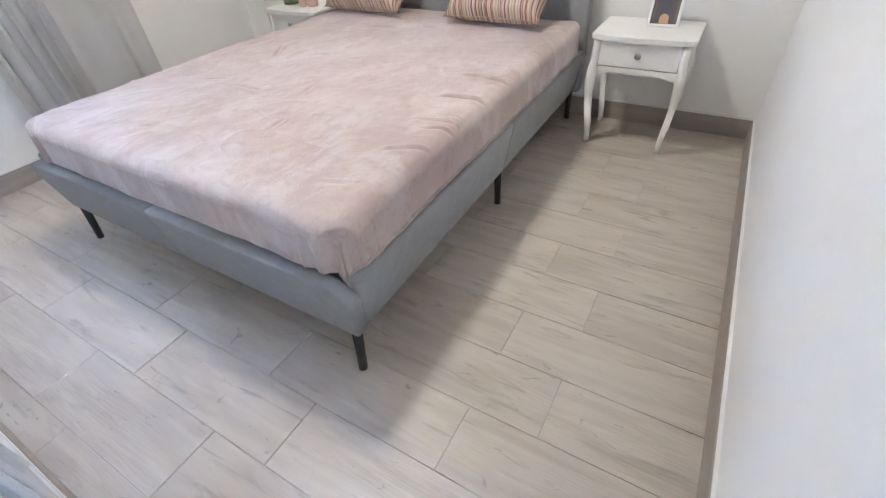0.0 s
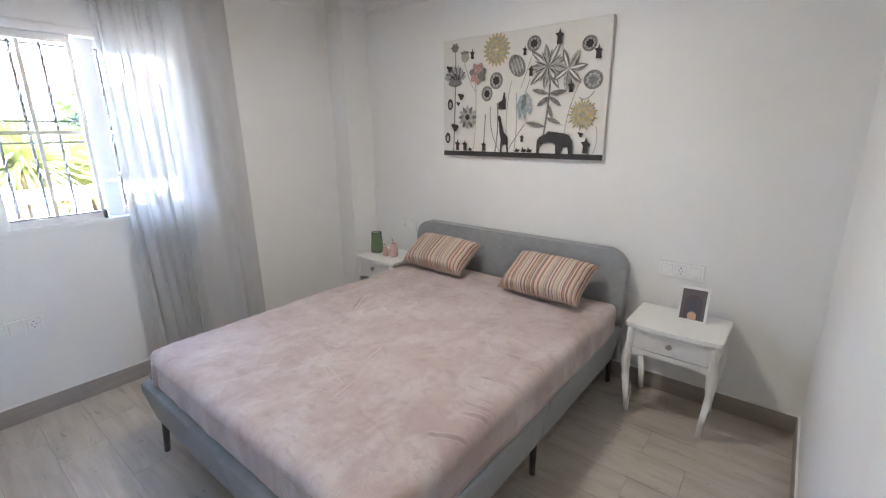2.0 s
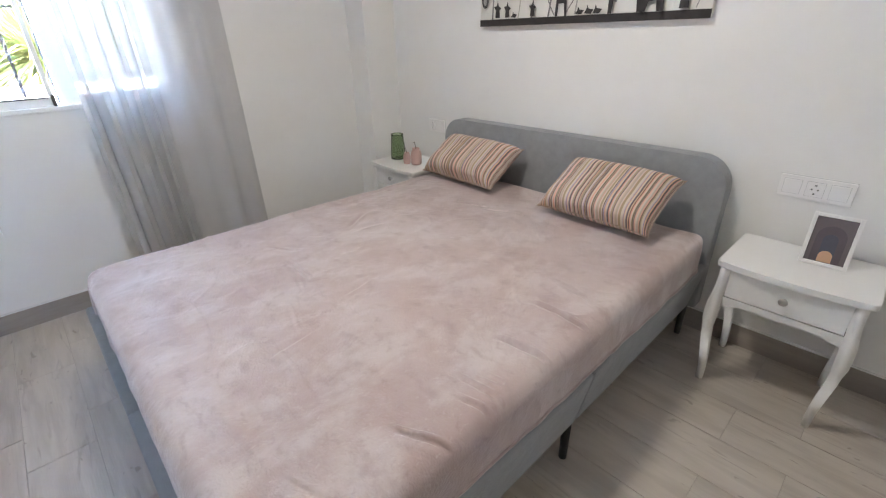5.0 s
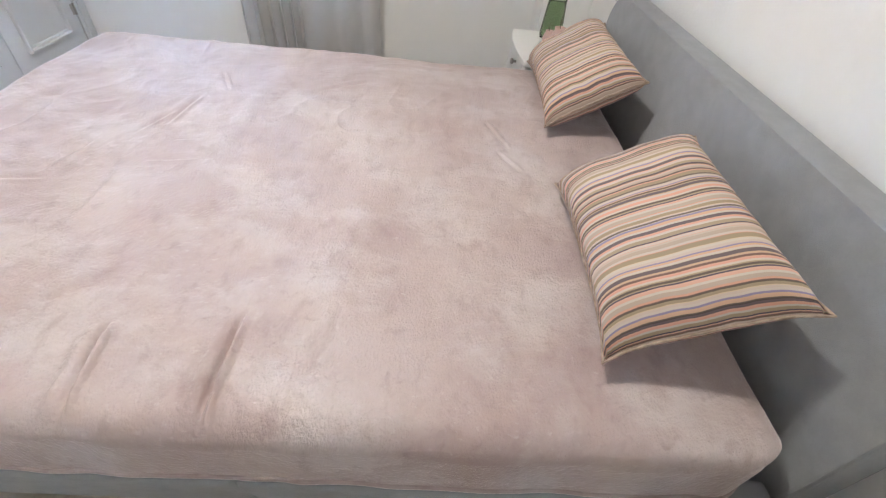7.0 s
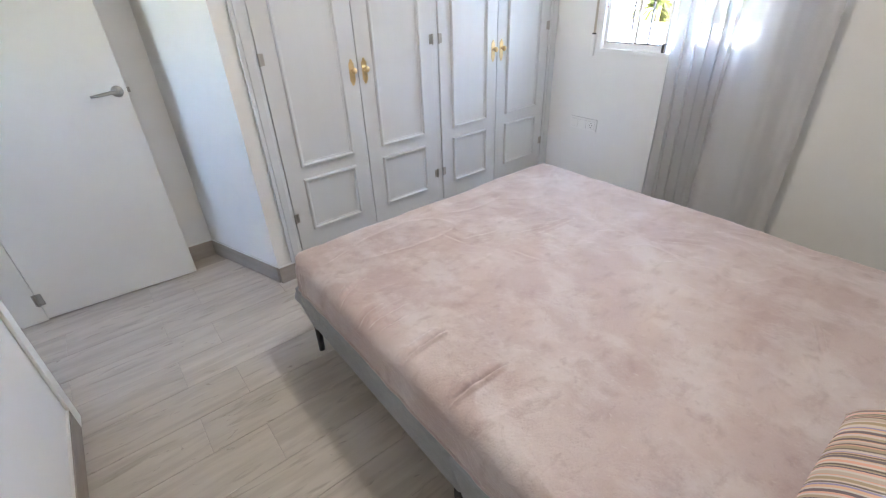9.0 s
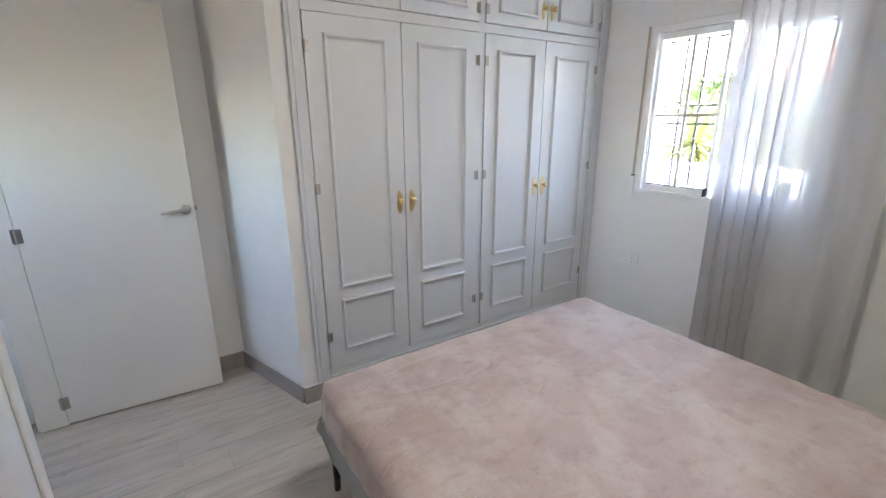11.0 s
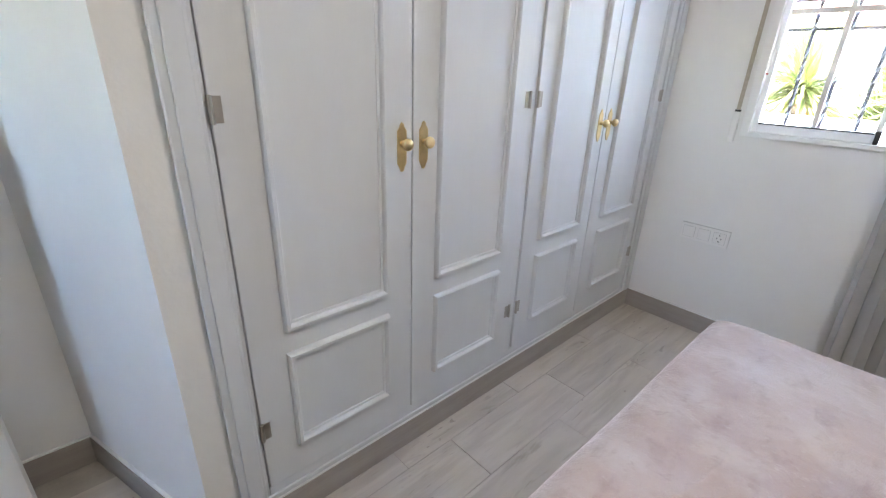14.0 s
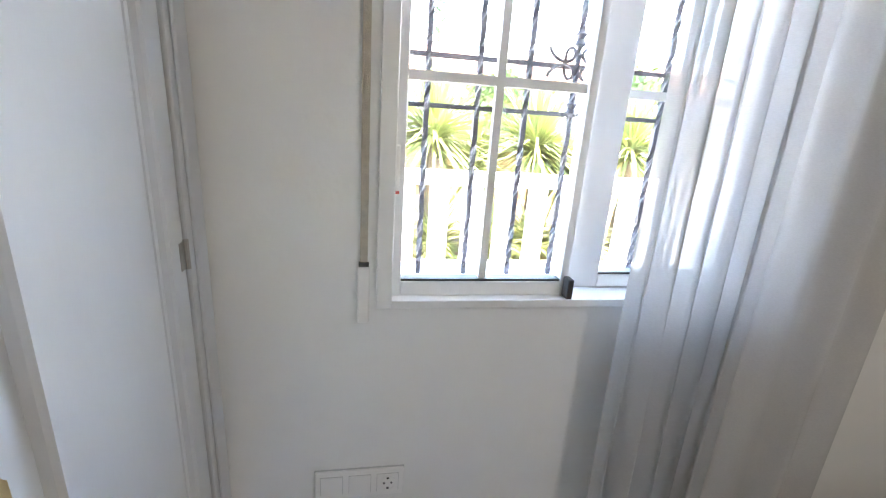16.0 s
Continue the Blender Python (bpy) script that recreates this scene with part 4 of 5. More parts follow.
            if side > 0.05:
                wob = 0.006 * noise.noise(Vector((X * 11, Y * 11, z * 5)))
                X += wob if dx > dy else 0
                Y += wob if dy > dx else 0
            row.append(own.verts.new((X, Y, z)))
        grid.append(row)
    for a, b in zip(grid, grid[1:]):
        for i in range(nx):
            own.faces.new((a[i], a[i + 1], b[i + 1], b[i]))
    grid_co = [[v.co.copy() for v in row] for row in grid]
    ob = solid("bedspread", own, M_VELVET, "dusty pink velvet bedspread, slightly creased, over the mattress", "bedspread", True)
    for k in (0, nx):
        part("hem", tube([grid_co[j][k] for j in range(6, ny - 4, 2)], 0.005, 6), M_VELVET, ob, smooth=True)
    part("hem", tube([grid_co[0][i] for i in range(6, nx - 5, 2)], 0.005, 6), M_VELVET, ob, smooth=True)
    return ob


bedspread()
bm = box(BX0 + 0.11, BYF + 0.12, 0.335, BX1 - 0.10, -0.20, 0.50, 0.04, seg=3)
solid("mattress", bm, M_PLASTIC, "white mattress under the pink bedspread", "mattress", True)


# ---- striped cushions ----
def cushion(corner_bl, corner_br, corner_tl):
    bl, br, tl = Vector(corner_bl), Vector(corner_br), Vector(corner_tl)
    ex, ey = br - bl, tl - bl
    w, h = ex.length, ey.length
    ax = ex.normalized()
    az = ax.cross(ey).normalized()
    ay = az.cross(ax)
    rot = Matrix((ax, ay, az)).transposed().to_4x4()
    c = bl + (ex + ey) / 2
    own = bmesh.new()
    n = 30
    uv = own.loops.layers.uv.new("cloth")
    # length of the cloth from the middle, measured over the bulge
    run = [0.0]
    for i in range(n):
        z0, z1 = [0.088 * max(0.0, 1 - (2 * k / n - 1) ** 4) ** 0.48 for k in (i, i + 1)]
        run.append(run[-1] + math.hypot(w / n, z1 - z0))
    run = [r - run[-1] / 2 for r in run]
    for s in (1, -1):
        g = []
        for j in range(n + 1):
            r = []
            for i in range(n + 1):
                u, v = 2 * i / n - 1, 2 * j / n - 1
                f = max(0.0, (1 - u ** 4) * (1 - v ** 4)) ** 0.48
                pin_u = u * (1 - 0.07 * (1 - v ** 4) * abs(u) ** 3)
                pin_v = v * (1 - 0.10 * (1 - u ** 4) * abs(v) ** 3)
                z = (0.088 if s > 0 else -0.062) * f + 0.004 * noise.noise(Vector((u * 3, v * 3, s + w))) * f + 0.006 * noise.noise(Vector((u * 6, v * 6, 5))) * (1 - f)
                r.append(own.verts.new((pin_u * w / 2, pin_v * h / 2, z)))
            g.append(r)
        for a, b in zip(g, g[1:]):
            for i in range(n):
                f = own.faces.new((a[i], a[i + 1], b[i + 1], b[i]) if s > 0 else (a[i + 1], a[i], b[i], b[i + 1]))
                for corner, k in zip(f.loops, (i, i + 1, i + 1, i) if s > 0 else (i + 1, i, i, i + 1)):
                    corner[uv].uv = (run[k], 0)
    bmesh.ops.remove_doubles(own, verts=own.verts, dist=0.0015)
    ob = solid("cushion", own, M_STRIPE, "striped cushion in salmon, brown and grey leaning on the headboard", "cushion", True, "cushions on the bed")
    ob.matrix_world = Matrix.Translation(c) @ rot
    g = [(2 * i / 24 - 1) for i in range(25)]
    rim = [(u, -1) for u in g] + [(1, v) for v in g[1:]] + [(-u, 1) for u in g[1:]] + [(-1, -v) for v in g[1:]]
    path = [(u * (1 - 0.07 * (1 - v ** 4) * abs(u) ** 3) * w / 2, v * (1 - 0.10 * (1 - u ** 4) * abs(v) ** 3) * h / 2, 0.006 * noise.noise(Vector((u * 6, v * 6, 5)))) for u, v in rim]
    part("edge_seam", tube(path, 0.0028, 6), M_SEWN, ob, smooth=True)
    return ob


cushion((1.750, -0.448, 0.590), (2.272, -0.460, 0.590), (1.768, -0.165, 0.752))
cushion((0.905, -0.410, 0.588), (1.450, -0.427, 0.588), (0.920, -0.155, 0.752))


# ---- nightstands ----
def nightstand(m):
    """Local: x along the wall, front towards -y, back at y = 0."""
    t = thing("nightstand", m, "white nightstand with a drawer and curved legs", "nightstand", "nightstands beside the bed")
    w, d = 0.225, 0.345
    pts = []
    for k in range(17):
        u = k / 16 * 2 - 1
        pts.append((u * (w - 0.012), -d - 0.018 * (1 - u * u)))
    pts = [(-w + 0.008, 0.0), (-w, -0.012), (-w, -d + 0.018), (-w + 0.004, -d + 0.006)] + pts + [(w - 0.004, -d + 0.006), (w, -d + 0.018), (w, -0.012), (w - 0.008, 0.0)]
    part("tabletop", prism(pts, 0.022, "z", 0.523, bevel=0.005), M_NIGHT, t)
    part("side_panel", box(-0.205, -0.32, 0.39, -0.187, -0.02, 0.523), M_NIGHT, t)
    part("side_panel", box(0.187, -0.32, 0.39, 0.205, -0.02, 0.523), M_NIGHT, t)
    part("back_panel", box(-0.187, -0.03, 0.39, 0.187, -0.015, 0.523), M_NIGHT, t)
    top, low = [], []
    for k in range(25):
        u = k / 24 * 2 - 1
        top.append((u * 0.178, 0.405))
        low.append((u * 0.178, 0.388 - 0.028 * abs(u) ** 2.2 - 0.012 * math.cos(u * math.pi) * (1 - abs(u))))
    part("apron", prism(top + low[::-1], 0.018, "y", -0.338), M_NIGHT, t)
    # dark block painted as the shade in the slit around the drawer
    part("drawer_gap_shade", box(-0.178, -0.326, 0.405, 0.178, -0.30, 0.523), M_GAP_SHADE, t)
    dr = part("drawer", box(-0.174, -0.339, 0.409, 0.174, -0.32, 0.520, 0.002), M_NIGHT, t)
    kn = lathe([(0.006, 0), (0.005, 0.01), (0.013, 0.016), (0.0145, 0.021), (0.011, 0.026), (0.001, 0.027)], 18, Matrix.Translation((0, -0.339, 0.467)) @ Matrix.Rotation(radians(90), 4, "X"))
    part("drawer_knob", kn, M_STEEL, dr, "pewter-coloured turned knob", True)
    for sx in (-1, 1):
        for front in (True, False):
            own = bmesh.new()
            rows = []
            for k in range(15):
                v = k / 14
                z = 0.523 * (1 - v)
                # cabriole bow: out at the knee, in at the ankle, out at the foot
                bow = 0.010 * math.sin((v - 0.12) / 0.88 * math.pi * 1.55) if v > 0.12 else 0
                hw = 0.018 - 0.006 * max(0, v - 0.25) / 0.75 + (0.004 if 0.25 < v < 0.5 else 0)
                cx = sx * (0.190 + bow)
                cy = (-0.324 - bow * 0.8) if front else (-0.03 + 0.002)
                rows.append([own.verts.new((cx + a * hw, cy + b * hw, z)) for a, b in ((-1, -1), (1, -1), (1, 1), (-1, 1))])
            for a, b in zip(rows, rows[1:]):
                for k in range(4):
                    own.faces.new((a[k], a[(k + 1) % 4], b[(k + 1) % 4], b[k]))
            own.faces.new(rows[0]), own.faces.new(rows[-1][::-1])
            bmesh.ops.bevel(own, geom=[e for e in own.edges if abs(e.verts[0].co.z - e.verts[1].co.z) > 0.01], offset=0.004, segments=2, affect="EDGES")
            part("leg", own, M_NIGHT, t, smooth=True)
    return t


stand = nightstand(pose(2.730, -0.03, 0))
copy_thing(stand, pose(0.575, -0.055, 0))


# ---- things on the nightstands ----
def picture_frame(m):
    t = thing("photo_frame", m, "small white photo frame with a dark abstract arch print", "photo frame")
    w, h = 0.068, 0.182
    bm = box(-w, -0.008, 0, -w + 0.012, 0.006, h, 0.002)
    box(w - 0.012, -0.008, 0, w, 0.006, h, 0.002, bm)
    box(-w + 0.012, -0.008, 0, w - 0.012, 0.006, 0.012, 0.002, bm)
    box(-w + 0.012, -0.008, h - 0.012, w - 0.012, 0.006, h, 0.002, bm)
    part("frame_rim", bm, M_NIGHT, t)
    part("print", box(-w + 0.011, -0.001, 0.011, w - 0.011, 0.003, h - 0.011), M_MAUVE, t, "mauve print with arches")

    def arch(r, top, y, material, name):
        pts = [(-r, 0.014), (r, 0.014)] + [(r * math.cos(a), top + r * math.sin(a)) for a in [math.pi * k / 12 for k in range(13)]]
        part(name, prism(pts, 0.0008, "y", y), material, t)
    arch(0.042, 0.10, -0.0018, mat("print_plum", (0.12, 0.10, 0.12), 0.7), "arch")
    arch(0.021, 0.092, -0.0026, M_NAVY, "arch")
    arch(0.020, 0.034, -0.0034, M_SKIN, "arch")
    part("easel_back", prism([(0.006, 0.006), (0.006, 0.13), (0.075, 0.016), (0.078, 0.006)], 0.03, "x", -0.015), M_MAUVE, t)


picture_frame(pose(2.778, -0.178, 0.5455, -17, 0, 4))

bm = lathe([(0.030, 0), (0.038, 0.002), (0.050, 0.004), (0.052, 0.02), (0.047, 0.09), (0.041, 0.16), (0.043, 0.168), (0.041, 0.17), (0.037, 0.165), (0.043, 0.09), (0.047, 0.02), (0.044, 0.009), (0.001, 0.008)], 28, Matrix.Translation((0.452, -0.235, 0.5455)))
solid("green_tumbler", bm, M_GREEN, "tall ribbed green glass vase on the nightstand", "vase", True)


def blush_vase(x, y, s):
    t = thing("bud_vase", pose(x, y, 0.5455), "small blush pink ceramic bud vase with a twig", "vase", "bud vases")
    part("body", lathe([(0.001, 0.001), (0.026 * s, 0), (0.030 * s, 0.01), (0.031 * s, 0.055 * s), (0.026 * s, 0.075 * s), (0.020 * s, 0.082 * s), (0.022 * s, 0.092 * s), (0.018 * s, 0.092 * s), (0.015 * s, 0.08 * s), (0.001, 0.078 * s)], 22), M_BLUSH, t, smooth=True)
    part("twig", tube([(0, 0, 0.06 * s), (0.004, -0.004, 0.10 * s), (-0.012, 0.0, 0.125 * s), (-0.03 * s, 0.004, 0.118 * s)], [0.002, 0.002, 0.0016, 0.001], 6), M_TWIG, t)


blush_vase(0.655, -0.245, 1.15)
blush_vase(0.595, -0.275, 0.8)


# ---- canvas picture ----
def art():
    """The canvas hangs on the wall; u runs right and v up, both 0 to 1."""
    AW, AH = 1.18, 0.775
    t = thing("canvas_picture", pose(1.012, -0.003, 1.345), "canvas print of flowers and animal silhouettes in black and ochre", "picture")
    part("canvas", box(0, -0.027, 0, AW, 0, AH, 0.003), M_CANVAS, t)
    lay = [-0.0274]

    def flat(pts, material, name):
        lay[0] -= 0.00006
        part(name, prism([(u * AW, v * AH) for u, v in pts], 0.0004, "y", lay[0]), material, t)

    def ring(u, v, ru, rv, material, name, lobes=0, depth=0.0, tilt=0.0, n=48):
        pts = []
        for k in range(n):
            a = 2 * math.pi * k / n
            f = 1 + (depth * math.cos(lobes * a) if lobes else 0)
            x, y = ru * f * math.cos(a), rv * f * math.sin(a)
            pts.append((u + x * math.cos(tilt) - y * math.sin(tilt), v + x * math.sin(tilt) + y * math.cos(tilt)))
        flat(pts, material, name)

    def stem(pts, w, material, name="stem"):
        # a curve through three points, as a ribbon
        (u0, v0), (u1, v1), (u2, v2) = pts
        a, b = [], []
        for k in range(15):
            s = k / 14
            u = (1 - s) ** 2 * u0 + 2 * s * (1 - s) * u1 + s * s * u2
            v = (1 - s) ** 2 * v0 + 2 * s * (1 - s) * v1 + s * s * v2
            du = 2 * (1 - s) * (u1 - u0) + 2 * s * (u2 - u1)
            dv = 2 * (1 - s) * (v1 - v0) + 2 * s * (v2 - v1)
            n = math.hypot(du, dv * AH / AW) or 1
            a.append((u - dv * AH / AW / n * w, v + du / n * w * AW / AH))
            b.append((u + dv * AH / AW / n * w, v - du / n * w * AW / AH))
        flat(a + b[::-1], material, name)

    def leaf(u, v, length, ang, wide, material, name="petal"):
        pts = []
        for k in range(9):
            s = k / 8
            pts.append((s * length, wide * math.sin(math.pi * s) ** 0.8))
        pts += [(s, -w) for s, w in pts[-2:0:-1]]
        flat([(u + x * math.cos(ang) - y * math.sin(ang), v + (x * math.sin(ang) + y * math.cos(ang)) * AW / AH) for x, y in pts], material, name)

    flat([(0, 0), (1, 0), (1, 0.042), (0, 0.042)], M_INK, "ground_band")
    # stems
    for p, w, m in (
        (((0.075, 0.04), (0.085, 0.35), (0.09, 0.62)), 0.004, M_INKG), (((0.22, 0.04), (0.25, 0.3), (0.235, 0.62)), 0.0022, M_INKS),
        (((0.29, 0.04), (0.305, 0.2), (0.305, 0.36)), 0.0032, M_INKG), (((0.375, 0.04), (0.40, 0.25), (0.385, 0.45)), 0.0038, M_INKG),
        (((0.405, 0.05), (0.33, 0.2), (0.34, 0.42)), 0.0022, M_INKG), (((0.455, 0.05), (0.43, 0.4), (0.475, 0.62)), 0.0022, M_INKS),
        (((0.50, 0.05), (0.52, 0.25), (0.505, 0.52)), 0.003, M_INKL), (((0.455, 0.05), (0.50, 0.15), (0.56, 0.27)), 0.0022, M_INKG),
        (((0.665, 0.10), (0.70, 0.35), (0.70, 0.62)), 0.005, M_INKG), (((0.79, 0.16), (0.80, 0.4), (0.87, 0.60)), 0.0022, M_INKL),
        (((0.86, 0.46), (0.90, 0.42), (0.935, 0.50)), 0.002, M_INKG), (((0.95, 0.05), (0.975, 0.15), (0.955, 0.25)), 0.002, M_INKL),
        (((0.53, 0.55), (0.58, 0.75), (0.60, 0.83)), 0.002, M_INKS), (((0.155, 0.80), (0.20, 0.6), (0.24, 0.55)), 0.002, M_INKS),
        (((0.09, 0.72), (0.095, 0.82), (0.09, 0.9)), 0.003, M_INKG), (((0.56, 0.52), (0.575, 0.58), (0.585, 0.62)), 0.003, M_INKL)):
        stem(p, w, m)
    # seed heads and discs
    for u, v, ru, rv, m in ((0.315, 0.53, 0.037, 0.062, M_INKG), (0.375, 0.63, 0.042, 0.068, M_INKG), (0.925, 0.58, 0.048, 0.067, M_INKG), (0.60, 0.88, 0.040, 0.058, M_INKG), (0.895, 0.83, 0.037, 0.055, M_INKG)):
        ring(u, v, ru, rv, m, "seed_head", 18, 0.03)
        ring(u, v, ru * 0.72, rv * 0.72, M_INKL, "seed_disc", 9, 0.12)
        ring(u, v, ru * 0.5, rv * 0.5, M_INK if ru < 0.045 else M_INKG, "seed_core", 7, 0.15)
    ring(0.505, 0.73, 0.048, 0.088, M_INKG, "pod", 0, 0, 0.25)
    for j in range(4):
        ring(0.505 + (j - 1.5) * 0.017, 0.73 + (j - 1.5) * 0.01, 0.007, 0.066 - 0.01 * abs(j - 1.5), M_INKL, "pod_cell", 0, 0, 0.25)
    # artichoke-like head
    for k in range(11):
        leaf(0.09, 0.66, 0.085, math.pi * (0.08 + 0.84 * k / 10), 0.016, M_INKG if k % 2 else M_INKL)
    for k in range(7):
        leaf(0.09, 0.645, 0.05, math.pi * (0.15 + 0.7 * k / 6), 0.013, M_INK if k % 2 else M_INKG)
    ring(0.09, 0.635, 0.05, 0.028, M_INKG, "calyx")
    ring(0.09, 0.93, 0.026, 0.036, M_INKG, "bud", 6, 0.12)
    ring(0.163, 0.845, 0.028, 0.045, M_INKS, "poppy_pod", 0)
    ring(0.160, 0.88, 0.03, 0.014, M_INKG, "pod_cap", 8, 0.1)
    # big ochre dahlia, then the daisy
    for r, n, m in ((0.085, 20, M_INKY), (0.066, 17, M_INKS), (0.052, 14, M_INKY), (0.036, 11, M_INKS), (0.022, 8, M_INKY)):
        for k in range(n):
            a = 2 * math.pi * (k + 0.5 * (n % 2)) / n
            leaf(0.375 + 0.25 * r * math.cos(a), 0.87 + 0.25 * r * math.sin(a) * AW / AH, r * 0.8, a, 0.011, m)
    for k in range(26):
        a = 2 * math.pi * k / 26
        leaf(0.885, 0.335, 0.082 if k % 2 else 0.070, a, 0.008, M_INKY if k % 2 else M_INKS)
    ring(0.885, 0.335, 0.028, 0.04, M_INKY, "daisy_core", 12, 0.1)
    ring(0.885, 0.335, 0.016, 0.022, M_INKS, "daisy_eye", 9, 0.1)
    # rose bloom
    for k in range(7):
        leaf(0.255, 0.70, 0.062, 0.25 + 2 * math.pi * k / 7, 0.021, M_INKP if k % 3 else M_INKG)
    ring(0.255, 0.735, 0.024, 0.032, M_INKP, "rose_heart", 5, 0.2)
    # passion flower
    for k in range(12):
        leaf(0.185, 0.34, 0.068, 2 * math.pi * k / 12, 0.013, M_INKL if k % 2 else M_INKG)
    ring(0.185, 0.34, 0.030, 0.044, M_INKS, "corona", 20, 0.1)
    ring(0.185, 0.34, 0.016, 0.024, M_INK, "corona_eye", 10, 0.15)
    # blue bell
    flat([(0.515, 0.42), (0.53, 0.49), (0.575, 0.52), (0.60, 0.47), (0.61, 0.38), (0.595, 0.34), (0.58, 0.37), (0.565, 0.30), (0.55, 0.36), (0.53, 0.30), (0.525, 0.36)], M_INKB, "bell_bloom")
    leaf(0.565, 0.51, 0.09, -1.75, 0.014, M_INKG)
    leaf(0.575, 0.50, 0.08, -1.25, 0.010, M_INKL)
    # lilies
    for k in range(9):
        leaf(0.69, 0.70, 0.13 if k % 2 else 0.11, 0.35 + 2 * math.pi * k / 9, 0.016, M_INKG)
        leaf(0.69, 0.70, 0.115, 0.38 + 2 * math.pi * k / 9, 0.0055, M_CANVAS if k % 2 else M_INKL)
    for k in range(9):
        leaf(0.69, 0.70, 0.085, 0.65 + 2 * math.pi * k / 9, 0.009, M_INKL)
        leaf(0.69, 0.70, 0.075, 0.67 + 2 * math.pi * k / 9, 0.003, M_INK)
    for k in range(7):
        leaf(0.80, 0.67, 0.10, 0.1 + 2 * math.pi * k / 7, 0.016, M_INKL if k % 2 else M_INKG)
        leaf(0.80, 0.67, 0.085, 0.13 + 2 * math.pi * k / 7, 0.005, M_INKG if k % 2 else M_CANVAS)
    for u, v, n, a in ((0.70, 0.50, 0.10, 0.1), (0.70, 0.50, 0.10, 2.9), (0.70, 0.48, 0.09, -0.6), (0.70, 0.48, 0.08, -2.5), (0.69, 0.32, 0.09, -0.35), (0.69, 0.25, 0.12, 2.95), (0.70, 0.42, 0.08, -1.2)):
        leaf(u, v, n, a, 0.011, M_INKG)
    # dark pods on the left
    for u, v in ((0.06, 0.455), (0.04, 0.16)):
        ring(u, v, 0.020, 0.048, M_INK, "dark_pod")
        ring(u, v - 0.005, 0.010, 0.026, M_INKL, "pod_light")
    for u, v, r in ((0.095, 0.255, 0.022), (0.60, 0.575, 0.0), (0.055, 0.76, 0.018), (0.14, 0.52, 0.018), (0.12, 0.46, 0.011), (0.885, 0.19, 0.012)):
        if r:
            ring(u, v, r, r * 1.5, M_INK, "dark_bird", 3, 0.25, 0.4)
    # creatures as plain silhouettes
    flat([(0.645, 0.042), (0.645, 0.14), (0.66, 0.17), (0.69, 0.19), (0.71, 0.215), (0.74, 0.21), (0.79, 0.20), (0.825, 0.185), (0.845, 0.14), (0.85, 0.042), (0.825, 0.042), (0.82, 0.095), (0.795, 0.09), (0.785, 0.042), (0.755, 0.042), (0.75, 0.12), (0.72, 0.13), (0.69, 0.125), (0.665, 0.115), (0.66, 0.042)], M_INK, "elephant_shape")
    flat([(0.415, 0.042), (0.42, 0.15), (0.412, 0.20), (0.405, 0.30), (0.395, 0.325), (0.405, 0.35), (0.418, 0.335), (0.422, 0.30), (0.44, 0.21), (0.465, 0.17), (0.47, 0.042), (0.46, 0.042), (0.455, 0.11), (0.43, 0.11), (0.428, 0.042)], M_INK, "giraffe_shape")
    flat([(0.40, 0.40), (0.40, 0.45), (0.425, 0.47), (0.432, 0.53), (0.44, 0.53), (0.445, 0.40)], M_INK, "monkey_shape")
    for u, v, s in ((0.53, 0.05, 0.02), (0.57, 0.05, 0.022), (0.605, 0.05, 0.022), (0.21, 0.05, 0.018)):
        flat([(u - s, v), (u - s * 0.6, v + s), (u - s * 0.5, v + 2.0 * s), (u - s * 0.2, v + 1.1 * s), (u + s * 0.8, v + 0.8 * s), (u + s * 0.3, v - 0.004)], M_INK, "bird_shape")
    for u, v, s in ((0.115, 0.05, 0.036), (0.17, 0.05, 0.034), (0.305, 0.05, 0.032), (0.915, 0.05, 0.044), (0.745, 0.85, 0.040), (0.555, 0.13, 0.024), (0.945, 0.72, 0.035), (0.555, 0.80, 0.026), (0.82, 0.50, 0.032), (0.595, 0.64, 0.03), (0.22, 0.82, 0.03)):
        flat([(u - s * 0.35, v), (u - s * 0.3, v + s * 1.3), (u - s * 0.6, v + s * 1.9), (u - s * 0.15, v + s * 2.0), (u, v + s * 2.8), (u + s * 0.15, v + s * 2.0), (u + s * 0.55, v + s * 1.6), (u + s * 0.28, v + s * 1.2), (u + s * 0.38, v)], M_INK, "small_dark_shape")


art()


# ---- outside the window ----
tagged(new("ground", mesh_of("ground", box(-900, -900, -0.5, 900, 900, -0.2), M_GROUND)), "pale dusty ground around the house", "ground", kind="structure")
structure("terrace", box(-3.2, -9, -0.198, -0.281, 8, -0.06), M_RENDER, "pale terrace slab outside the window", "terrace")


def balustrade():
    t = thing("balustrade", pose(-3.0, -1.5, -0.06), "white terrace balustrade with flat uprights", "balustrade")
    part("top_rail", box(-0.07, -6, 0.90, 0.07, 6, 1.02, 0.01), M_RENDER, t)
    part("bottom_rail", box(-0.06, -6, 0.0, 0.06, 6, 0.16, 0.01), M_RENDER, t)
    first = None
    for k in range(38):
        y = -5.9 + k * 0.315
        if first is None:
            first = part("upright", box(-0.035, -0.085, 0.16, 0.035, 0.085, 0.90, 0.006), M_RENDER, t)
            first.location.y = y
        else:
            o = new("upright", first.data)
            o.parent = t
            o.location.y = y


balustrade()


